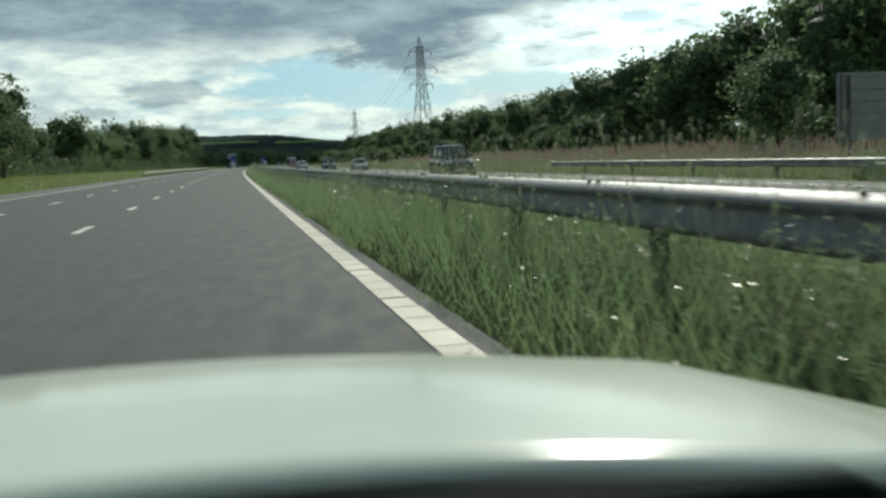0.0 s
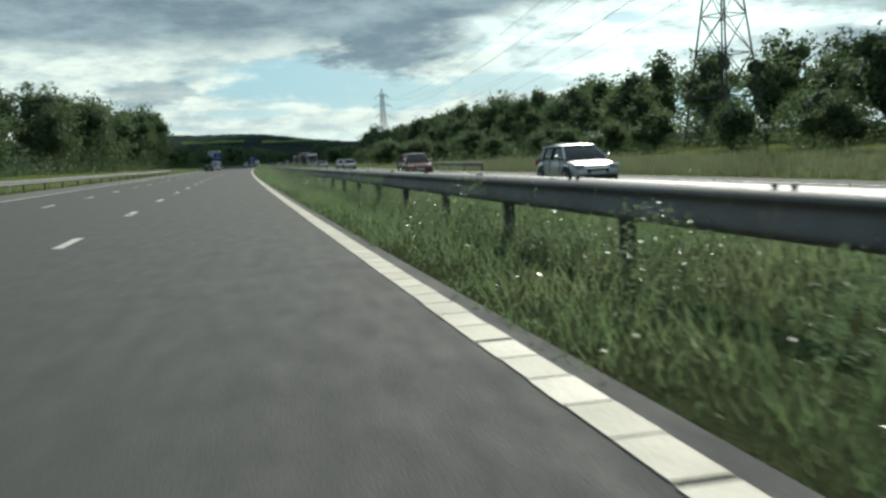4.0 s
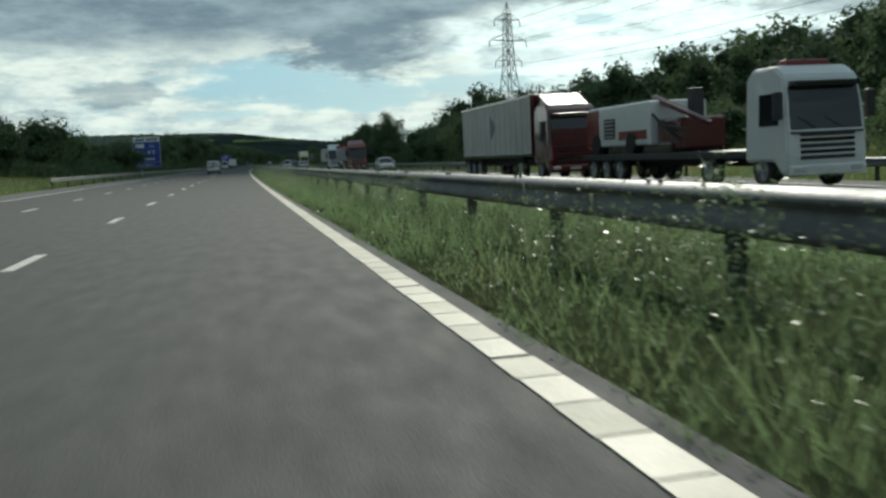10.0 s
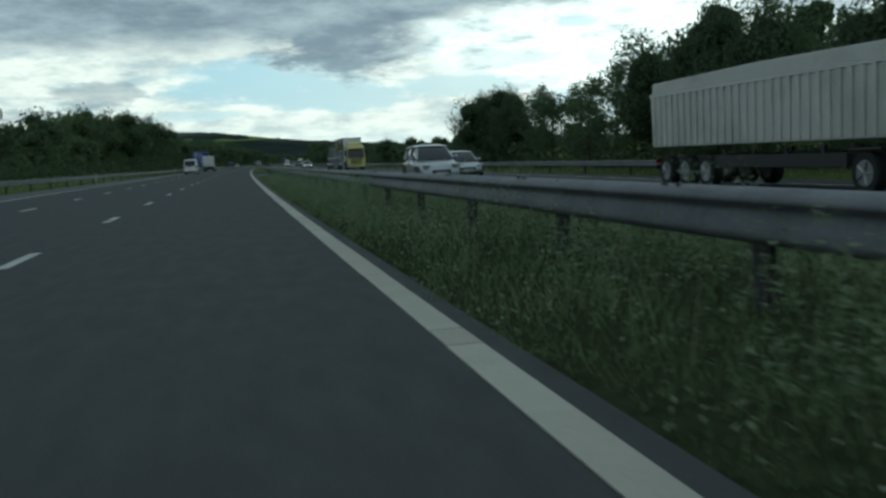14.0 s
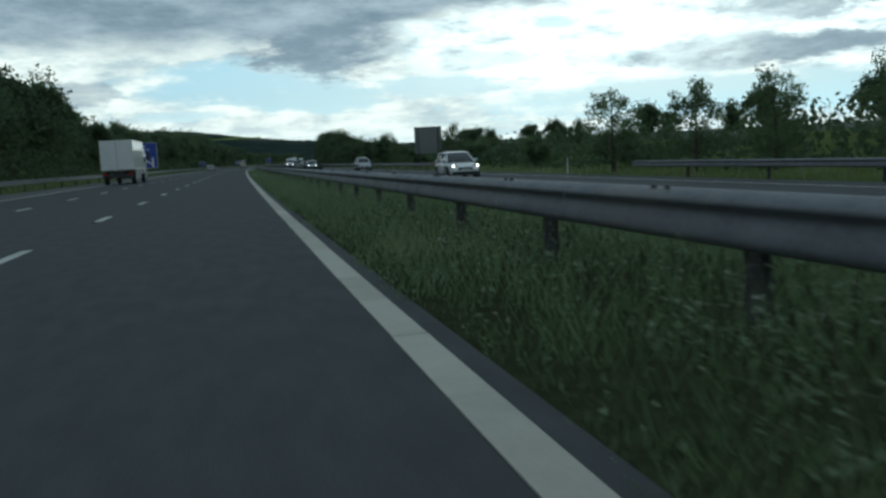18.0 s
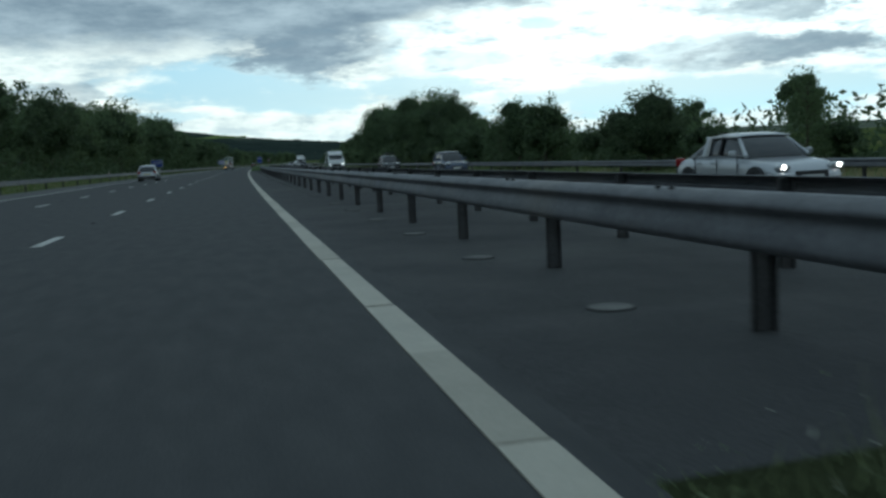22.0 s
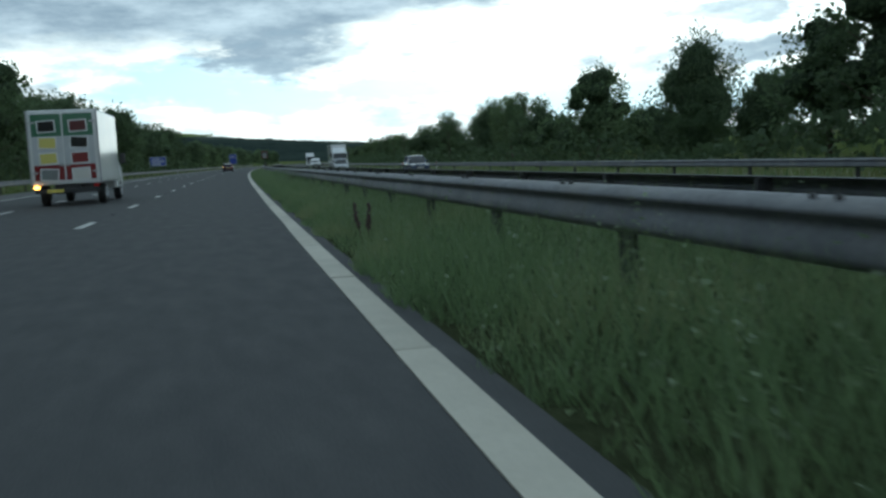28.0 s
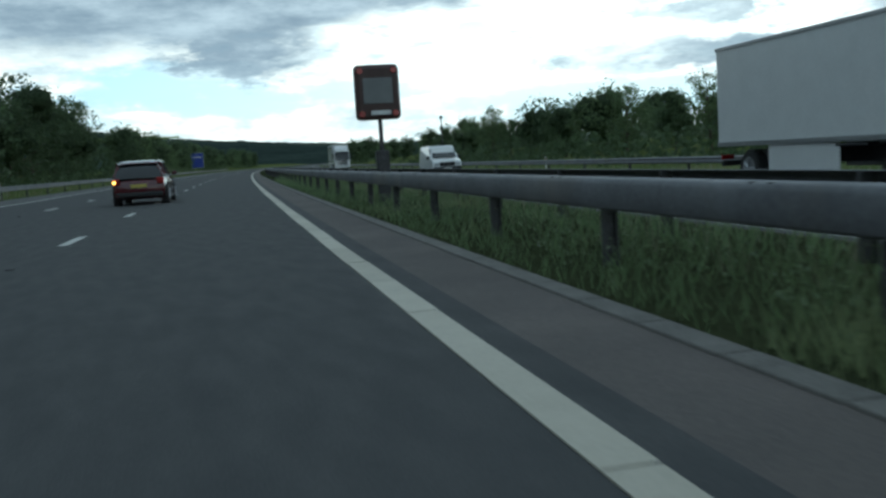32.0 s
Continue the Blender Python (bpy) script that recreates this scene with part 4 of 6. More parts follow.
RIBBED = material("ribbed_aluminium", (0.48, 0.49, 0.50), (0.36, 0.37, 0.38), rough=0.4, metal=0.6, random_by="object", stain=(0.30, 0.30, 0.29))
SIGN_BLUE = material("blue_sign_sheet", (0.02, 0.055, 0.32), (0.018, 0.045, 0.26), rough=0.4)
SIGN_WHITE = material("white_sign_sheet", (0.72, 0.73, 0.72), rough=0.4)
SIGN_BACK = material("grey_sign_back", (0.20, 0.21, 0.21), (0.15, 0.16, 0.16), rough=0.55, metal=0.3)
SCUTTLE = material("weathered_black_plastic", (0.085, 0.085, 0.09), (0.05, 0.05, 0.054), rough=0.6, random_by="object")
BROWN = material("dark_brown_paint", (0.07, 0.035, 0.03), rough=0.5)


# ---- vehicles: y points ahead, x to the right, the origin on the ground at the middle ----
def shell(prof, width, shrink=0.93, mid=0.90, sink=0.0, soft=0.02):
    """A body from its side outline (y, z), rounded off towards both flanks."""
    bm = bmesh.new()
    cy = sum(p[0] for p in prof) / len(prof)
    cz = sum(p[1] for p in prof) / len(prof)
    loops = []
    for x, k, dz in ((-width / 2, shrink, -sink), (-width / 2 * mid, 1.0, 0.0), (width / 2 * mid, 1.0, 0.0), (width / 2, shrink, -sink)):
        loops.append([bm.verts.new((x, cy + (y - cy) * k, cz + (z - cz) * k + dz)) for y, z in prof])
    for a, b in zip(loops, loops[1:]):
        for i in range(len(prof)):
            j = (i + 1) % len(prof)
            bm.faces.new((a[i], a[j], b[j], b[i]))
    bm.faces.new(loops[0][::-1])
    bm.faces.new(loops[-1])
    bmesh.ops.recalc_face_normals(bm, faces=bm.faces)
    bmesh.ops.bevel(bm, geom=[e for e in bm.edges if e.calc_face_angle(0) > 0.5], offset=soft, segments=1 if soft < 0.03 else 3, affect="EDGES")
    return bm


def taper(bm, z0, z1, k):
    """Lean the sides in towards the top."""
    for v in bm.verts:
        t = min(1, max(0, (v.co.z - z0) / (z1 - z0)))
        v.co.x *= 1 + (k - 1) * t
    return bm


WHEELS = {}


def wheel(parent, x, y, r, w, twin=False):
    key = (r, w)
    if key not in WHEELS:
        bm = bmesh.new()
        bmesh.ops.create_cone(bm, cap_ends=True, segments=20, radius1=r, radius2=r, depth=w, matrix=Matrix.Rotation(math.pi / 2, 4, "Y"))
        bmesh.ops.bevel(bm, geom=[e for e in bm.edges if abs(e.verts[0].co.x - e.verts[1].co.x) < 1e-4], offset=0.03, segments=2, affect="EDGES")
        rim = bmesh.new()
        bmesh.ops.create_cone(rim, cap_ends=True, segments=16, radius1=r * 0.62, radius2=r * 0.62, depth=w + 0.012, matrix=Matrix.Rotation(math.pi / 2, 4, "Y"))
        for i in range(5):
            a = i * 2 * math.pi / 5
            for sx in (-1, 1):
                tube(rim, (sx * (w / 2 + 0.012), 0, 0), (sx * (w / 2 + 0.012), math.cos(a) * r * 0.58, math.sin(a) * r * 0.58), 0.035, 0.03, 4)
        WHEELS[key] = (mesh_of(bm, "tyre", RUBBER), mesh_of(rim, "rim", ALLOY))
    tyre, rim = WHEELS[key]
    t = part("wheel", tyre, None, parent, m=Matrix.Translation((x, y, r)))
    part("rim", rim, None, t)


def small(parent, name, x0, x1, y0, y1, z0, z1, mat, bevel=0.015, label=""):
    return part(name, boxed(x0, x1, y0, y1, z0, z1, bevel=bevel), mat, parent, label)


def smooth_body(prof, W, crown=0.0, pull=0.05, steps=(0.0, 0.45, 0.80, 1.0)):
    """A rounded body: the side outline (y, z, width share) repeated across the width, to be subdivided."""
    bm = bmesh.new()
    cy = sum(q[0] for q in prof) / len(prof)
    us = [-u for u in reversed(steps) if u > 0] + list(steps)
    loops = []
    for u in us:
        e = max(0.0, (abs(u) - 0.45) / 0.55) ** 2
        loops.append([bm.verts.new((u * W / 2 * k, cy + (y - cy) * (1 - pull * e), z - crown * e * (z > 0.8))) for y, z, k in prof])
    n = len(prof)
    for a, b in zip(loops, loops[1:]):
        for i in range(n):
            j = (i + 1) % n
            bm.faces.new((a[i], a[j], b[j], b[i]))
    for loop in (loops[0], loops[-1]):
        # close the flank in quads from top and bottom outlines
        half = n // 2
        for i in range(half - 1):
            bm.faces.new((loop[i], loop[i + 1], loop[n - 2 - i], loop[n - 1 - i]))
    bmesh.ops.recalc_face_normals(bm, faces=bm.faces)
    return bm


def rounded(name, bm, mat, parent, label="", levels=2):
    ob = part(name, bm, mat, parent, label, smooth=True)
    sub = ob.modifiers.new("rounding", "SUBSURF")
    sub.levels = sub.render_levels = levels
    return ob


def car(m, label, colour, kind="hatch", L=4.2, W=1.78, H=1.46, lit=False, category="car", rails=False, indicator=False):
    c = thing({"hatch": "hatchback_car", "saloon": "saloon_car", "suv": "suv_car", "estate": "estate_car"}[kind], m, label, category, "traffic")
    h, r = L / 2, 0.32 if kind != "suv" else 0.36
    belt, bon = H * 0.64, H * 0.57
    g = 0.18 if kind != "suv" else 0.25
    boot = {"hatch": belt, "saloon": belt * 0.98, "suv": belt, "estate": belt}[kind]
    lip = {"hatch": 0.10, "saloon": 0.04, "suv": 0.06, "estate": 0.06}[kind]
    # upper outline from tail to nose, then back along the sill, eight points each
    ys = (-h, -h + 0.03 + lip, -h * 0.62, -h * 0.15, h * 0.30, h * 0.58, h * 0.86, h)
    zs = (0.62, boot - 0.02, belt + 0.01, belt + 0.02, belt + 0.0, bon + 0.02, bon - 0.05, 0.58)
    ks = (0.90, 0.92, 0.95, 0.97, 0.97, 0.95, 0.90, 0.84)
    upper = list(zip(ys, zs, ks))
    low = [(-h + 0.02, 0.36, 0.92), (-h + 0.16, g, 0.93), (-h * 0.6, g, 0.97), (-h * 0.15, g, 0.99), (h * 0.30, g, 0.99), (h * 0.60, g, 0.97), (h - 0.14, g, 0.90), (h - 0.01, 0.36, 0.86)]
    rounded("body", smooth_body(upper + low[::-1], W * 1.02, 0.02, 0.03), colour, c)
    if kind == "saloon":
        roofy = (-h * 0.66, -h * 0.42, -h * 0.20, h * 0.0, h * 0.20, h * 0.46)
        roofz = (belt - 0.02, H - 0.14, H + 0.0, H + 0.02, H - 0.06, belt - 0.02)
    elif kind == "hatch":
        roofy = (-h + 0.14, -h * 0.78, -h * 0.50, -h * 0.10, h * 0.16, h * 0.50)
        roofz = (belt - 0.02, H - 0.16, H + 0.0, H + 0.02, H - 0.06, belt - 0.02)
    else:
        roofy = (-h + 0.10, -h * 0.88, -h * 0.60, -h * 0.10, h * 0.14, h * 0.46)
        roofz = (belt - 0.02, H - 0.12, H + 0.0, H + 0.02, H - 0.06, belt - 0.02)
    wid = (0.92, 0.80, 0.76, 0.76, 0.78, 0.92)
    top = list(zip(roofy, roofz, wid))
    base = [(y, belt - 0.10, 0.94) for y in roofy]
    rounded("glasshouse", smooth_body(top + base[::-1], W * 0.97, 0.03, 0.02), GLASS, c, "dark tinted windows")
    cap = [(roofy[1] + 0.06, roofz[1] + 0.055, 0.78), (roofy[2], H + 0.012, 0.76), ((roofy[2] + roofy[3]) / 2, H + 0.03, 0.75), (roofy[3], H + 0.022, 0.76), (roofy[4] - 0.03, H - 0.035, 0.77)]
    under = [(y, z - 0.05, k) for y, z, k in cap]
    rounded("roof", smooth_body(cap + under[::-1], W * 0.99, 0.03, 0.0, (0.0, 0.5, 0.9, 1.0)), colour, c, levels=1)
    arch = bmesh.new()
    bmesh.ops.create_cone(arch, cap_ends=True, segments=20, radius1=r + 0.06, radius2=r + 0.06, depth=0.24, matrix=Matrix.Rotation(math.pi / 2, 4, "Y"))
    arch = mesh_of(arch, "wheel_arch", BLACK)
    def side_at(y, z):
        """Half width of the glasshouse at the height z."""
        k = min(1.0, max(0.0, (z - belt) / (H - belt)))
        return W * 0.485 * (0.935 - 0.17 * k)

    rear = roofy[1]
    for sx in (-1, 1):
        for a, b, w in ((4, 5, 0.055), (1, 0, 0.07)):
            part("pillar", tube(bmesh.new(), (sx * W * 0.485 * wid[a] * 0.90, roofy[a] * 0.96, roofz[a] - 0.07), (sx * W * 0.485 * 0.91, roofy[b] * 0.95, belt - 0.01), w * 0.7, w * 0.9, 6), colour, c)
        posts = [(roofy[3] - 0.10, 0.040, BLACK), ((roofy[2] + rear) / 2 + (0.12 if kind in ("suv", "estate") else 0.0), 0.06 if kind != "saloon" else 0.09, colour)]
        for y, w, mat in posts:
            part("pillar", tube(bmesh.new(), (sx * side_at(y, H - 0.08), y, H - 0.07), (sx * side_at(y, belt), y - 0.04, belt), w * 0.8, w, 6), mat, c)
        part("roof_edge", tube(bmesh.new(), (sx * side_at(0, H - 0.06) * 0.99, rear + 0.05, H - 0.07), (sx * side_at(0, H - 0.06) * 0.99, roofy[4] - 0.02, H - 0.075), 0.028, 0.028, 6), colour, c)
        part("waistline_trim", tube(bmesh.new(), (sx * W * 0.478, roofy[0] + 0.1, belt + 0.012), (sx * W * 0.478, roofy[5] - 0.05, belt + 0.005), 0.014, 0.014, 5), BLACK if kind != "saloon" else ALLOY, c)
        for y in (roofy[3] - 0.12, h * 0.34, -h * 0.50):
            part("door_seam", boxed(sx * W * 0.492 - 0.012, sx * W * 0.492 + 0.012, y - 0.006, y + 0.006, g + 0.14, belt - 0.03), BLACK, c)
        for y in (roofy[3] - 0.32, -h * 0.42):
            small(c, "door_handle", sx * W * 0.495 - 0.018, sx * W * 0.495 + 0.018, y - 0.09, y + 0.09, belt - 0.16, belt - 0.125, colour, 0.01)
        part("sill", boxed(sx * W * 0.485 - 0.03, sx * W * 0.485 + 0.03, -h * 0.46, h * 0.46, g + 0.0, g + 0.12, bevel=0.02), BLACK, c)
        small(c, "mirror", sx * (W / 2 + 0.08) - 0.09, sx * (W / 2 + 0.08) + 0.09, h * 0.30, h * 0.30 + 0.1, belt + 0.0, belt + 0.14, colour, 0.04)
        small(c, "headlight", sx * W * 0.36 - 0.17, sx * W * 0.36 + 0.17, h - 0.24, h - 0.045, bon - 0.20, bon - 0.075, LAMP_CLEAR, 0.05)
        if lit:
            part("headlamp_bulb", tube(bmesh.new(), (sx * W * 0.37, h - 0.09, bon - 0.14), (sx * W * 0.37, h - 0.035, bon - 0.14), 0.05, 0.05, 10), LAMP_LIT, c, "lit headlamp")
        small(c, "tail_light", sx * W * 0.395 - 0.12, sx * W * 0.395 + 0.12, -h - 0.005, -h + 0.14, 0.70, 0.92, LAMP_RED, 0.04)
        if indicator and sx < 0:
            part("indicator_bulb", tube(bmesh.new(), (sx * W * 0.43, -h - 0.012, 0.80), (sx * W * 0.43, -h + 0.03, 0.80), 0.05, 0.05, 10), AMBER_LIT, c, "lit amber indicator")
        for y in (h - 0.84, -h + 0.80):
            part("wheel_arch", arch, None, c, m=Matrix.Translation((sx * (W / 2 - 0.115), y, r + 0.02)))
            wheel(c, sx * (W / 2 - 0.09), y, r, 0.20)
        if rails:
            part("roof_rail", tube(bmesh.new(), (sx * W * 0.31, -h * 0.72, H - 0.005), (sx * W * 0.31, h * 0.02, H + 0.0), 0.02, 0.02, 5), ALLOY, c, "silver roof rail")
    small(c, "grille", -W * 0.22, W * 0.22, h - 0.08, h - 0.012, 0.44, 0.60, BLACK, 0.03)
    small(c, "rear_bumper", -W * 0.42, W * 0.42, -h - 0.025, -h + 0.15, 0.28, 0.45, BLACK if kind != "saloon" else colour, 0.05)
    small(c, "front_bumper", -W * 0.40, W * 0.40, h - 0.15, h + 0.01, 0.24, 0.38, BLACK, 0.05)
    small(c, "number_plate", -0.26, 0.26, -h - 0.022, -h + 0.02, 0.60, 0.71, PLATE_Y, 0.004)
    small(c, "number_plate", -0.26, 0.26, h - 0.03, h + 0.022, 0.40, 0.51, PLATE_W, 0.004)
    return c


def van(m, label, colour, L=4.4, W=1.79, H=1.83, bulk=False, rear_windows=True, lit=False, pane=None):
    """A panel van: a small one with a short bonnet, or a bulky one."""
    v = thing("panel_van", m, label, "van", "traffic")
    h, r = L / 2, 0.31 if not bulk else 0.34
    belt = H * 0.56
    body = [(-h + 0.02, 0.30), (-h, 0.6), (-h + 0.03, belt), (-h + 0.10, H - 0.10), (-h + 0.2, H), (h * 0.18, H), (h * 0.28, H - 0.04), (h * 0.62, belt * 1.05), (h * 0.94, belt * 0.86), (h, 0.55), (h - 0.03, 0.28), (-h + 0.2, 0.24)]
    part("body", taper(shell(body, W, 0.965, 0.86, soft=0.05), belt, H, 0.88), colour, v)
    if bulk:
        body[5:9] = [(h * 0.24, H), (h * 0.36, H - 0.07), (h * 0.47, H - 0.46), (h * 0.66, belt * 1.06), (h * 0.93, belt * 0.84)]
    ws = [(h * 0.24, H - 0.10), (h * 0.60, belt * 1.08), (h * 0.63, belt * 1.08), (h * 0.29, H - 0.06)]
    if bulk:
        ws = [(h * 0.42, H - 0.50), (h * 0.62, belt * 1.09), (h * 0.662, belt * 1.09), (h * 0.478, H - 0.47)]
        small(v, "grille", -W * 0.27, W * 0.27, h - 0.12, h + 0.012, 0.62, 0.88, BLACK, 0.03)
        small(v, "lower_valance", -W * 0.49, W * 0.49, h - 0.35, h + 0.02, 0.24, 0.60, BLACK, 0.05)
        small(v, "sill", -W * 0.487, W * 0.487, -h + 0.5, h - 0.4, 0.24, 0.42, BLACK, 0.03)
    part("windscreen", taper(shell(ws, W * 0.84, 0.99, 0.95), belt, H, 0.9), GLASS, v)
    if rear_windows:
        for sx in (-1, 1):
            bm = boxed(sx * W * 0.205 - W * 0.165, sx * W * 0.205 + W * 0.165, -h + 0.0, -h + 0.06, belt + 0.05, H - 0.22, bevel=0.03)
            bmesh.ops.rotate(bm, cent=(0, -h, belt), matrix=Matrix.Rotation(radians(-5.5), 3, "X"), verts=bm.verts)
            bmesh.ops.translate(bm, vec=(0, -0.005, 0), verts=bm.verts)
            part("rear_window", bm, pane or PALE_GLASS, v, "pale blanked-off rear window" if pane is None else "dark rear window")
        bm = boxed(-W * 0.40, W * 0.40, -h + 0.012, -h + 0.05, belt + 0.0, H - 0.17, bevel=0.02)
        bmesh.ops.rotate(bm, cent=(0, -h, belt), matrix=Matrix.Rotation(radians(-5.5), 3, "X"), verts=bm.verts)
        part("window_surround", bm, BLACK, v)
    part("door_seam", boxed(-0.008, 0.008, -h - 0.004, -h + 0.02, 0.5, belt + 0.02), BLACK, v)
    small(v, "door_handle", -W * 0.33, W * 0.10, -h - 0.025, -h + 0.03, belt - 0.10, belt - 0.05, BLACK, 0.01)
    small(v, "number_plate", -W * 0.27, -W * 0.27 + 0.52, -h - 0.012, -h + 0.03, belt - 0.24, belt - 0.12, PLATE_Y, 0.004)
    small(v, "rear_bumper", -W * 0.47, W * 0.47, -h - 0.06, -h + 0.12, 0.28, 0.50, BLACK, 0.03)
    small(v, "front_bumper", -W * 0.47, W * 0.47, h - 0.15, h + 0.03, 0.26, 0.48, BLACK, 0.03)
    small(v, "number_plate", -0.26, 0.26, h, h + 0.04, 0.38, 0.49, PLATE_W, 0.004)
    for sx in (-1, 1):
        small(v, "tail_light", sx * W * 0.455 - 0.07, sx * W * 0.455 + 0.07, -h - 0.012, -h + 0.10, belt - 0.34, belt - 0.04, LAMP_RED, 0.02)
        small(v, "headlight", sx * W * 0.37 - 0.16, sx * W * 0.37 + 0.16, h - 0.20, h - 0.01, 0.66, 0.84, LAMP_CLEAR, 0.03)
        if lit:
            part("headlamp_bulb", tube(bmesh.new(), (sx * W * 0.37, h - 0.05, 0.75), (sx * W * 0.37, h + 0.005, 0.75), 0.065, 0.065, 10), LAMP_LIT, v, "lit headlamp")
        small(v, "mirror", sx * (W / 2 + 0.10) - 0.10, sx * (W / 2 + 0.10) + 0.10, h * 0.50, h * 0.50 + 0.11, belt - 0.02, belt + 0.2, BLACK, 0.03)
        bm = boxed(sx * W * 0.468 - 0.02, sx * W * 0.468 + 0.02, h * 0.08, h * 0.46, belt + 0.05, H - 0.25, bevel=0.01)
        part("side_window", taper(bm, belt, H, 0.9), GLASS, v)
        for y in (h - 0.85, -h + 0.80):
            wheel(v, sx * (W / 2 - 0.11), y, r, 0.20)
    return v


def cab(v, L0, colour, W=2.45, H=3.5, visor=DARK, deflector=True, lamps=0):
    """The cab of a lorry whose front stands at y = L0."""
    f = L0
    body = [(f - 2.2, 0.75), (f - 2.2, H - 0.25), (f - 1.9, H), (f - 0.75, H), (f - 0.30, H - 0.30), (f - 0.14, 2.35), (f - 0.03, 1.5), (f, 0.9), (f - 0.03, 0.42), (f - 0.3, 0.36), (f - 0.7, 0.75)]
    c = part("cab", taper(shell(body, W, 0.975, 0.88, soft=0.05), 2.0, H, 0.93), colour, v)
    top = H - 0.60
    yt = f - 0.14 - 0.16 * (top - 2.35) / (H - 0.30 - 2.35)
    part("windscreen", taper(shell([(yt - 0.06, top), (f - 0.20, 2.35), (f - 0.12, 1.62), (f - 0.022, 1.62), (f - 0.112, 2.35), (yt + 0.025, top)], W * 0.90, 0.99, 0.94), 1.8, H, 0.96), GLASS, c)
    for x in (-0.45, 0.35):
        part("wiper", tube(bmesh.new(), (x, f - 0.005, 1.64), (x + 0.5, f - 0.04, 1.95), 0.012, 0.008, 4), BLACK, c)
    small(c, "panel_line", -W * 0.46, W * 0.46, f - 0.05, f + 0.006, 1.50, 1.56, BLACK, 0.01)
    small(c, "sun_visor", -W * 0.42, W * 0.42, f - 0.32, f + 0.02, H - 0.62, H - 0.46, visor, 0.03)
    for i in range(5):
        small(c, "grille_slat", -W * 0.34, W * 0.34, f - 0.06, f + 0.02, 0.80 + i * 0.16, 0.90 + i * 0.16, BLACK if i % 2 == 0 else visor, 0.015)
    small(c, "bumper", -W * 0.49, W * 0.49, f - 0.3, f + 0.03, 0.36, 0.66, colour, 0.05)
    small(c, "number_plate", -0.26, 0.26, f + 0.025, f + 0.045, 0.46, 0.57, PLATE_W, 0.004)
    for sx in (-1, 1):
        small(c, "headlight", sx * W * 0.36 - 0.2, sx * W * 0.36 + 0.2, f - 0.1, f + 0.045, 0.46, 0.62, LAMP_CLEAR, 0.03)
        small(c, "mirror", sx * (W / 2 + 0.2) - 0.12, sx * (W / 2 + 0.2) + 0.12, f - 0.25, f - 0.05, 1.9, 2.65, BLACK, 0.04)
        bm = boxed(sx * W * 0.492 - 0.015, sx * W * 0.492 + 0.015, f - 1.45, f - 0.45, 1.75, H - 0.75, bevel=0.01)
        part("side_window", taper(bm, 2.0, H, 0.95), GLASS, c)
        small(c, "wheel_arch", sx * W * 0.47 - 0.06, sx * W * 0.47 + 0.06, f - 1.95, f - 0.75, 0.85, 1.12, BLACK, 0.04)
        wheel(v, sx * (W / 2 - 0.2), f - 1.35, 0.50, 0.30)
    if deflector:
        part("wind_deflector", shell([(f - 2.15, H - 0.05), (f - 2.15, H + 0.50), (f - 1.9, H + 0.48), (f - 0.9, H + 0.02)], W * 0.82, 0.96, 0.9), colour, v)
    for i in range(lamps):
        x = (i - (lamps - 1) / 2) * 0.36
        bm = bmesh.new()
        bmesh.ops.create_cone(bm, cap_ends=True, segments=12, radius1=0.11, radius2=0.12, depth=0.14, matrix=Matrix.Translation((x, f - 0.72, H + 0.16)) @ Matrix.Rotation(-math.pi / 2, 4, "X"))
        part("roof_lamp", bm, LAMP_CLEAR, c)
    return c


def ribbed_side(bm, x, y0, y1, z0, z1, pitch=0.42, deep=0.05):
    y = y0
    while y < y1 - 0.1:
        box(bm, x - deep, x + deep, y, y + pitch * 0.45, z0, z1)
        y += pitch
    return bm


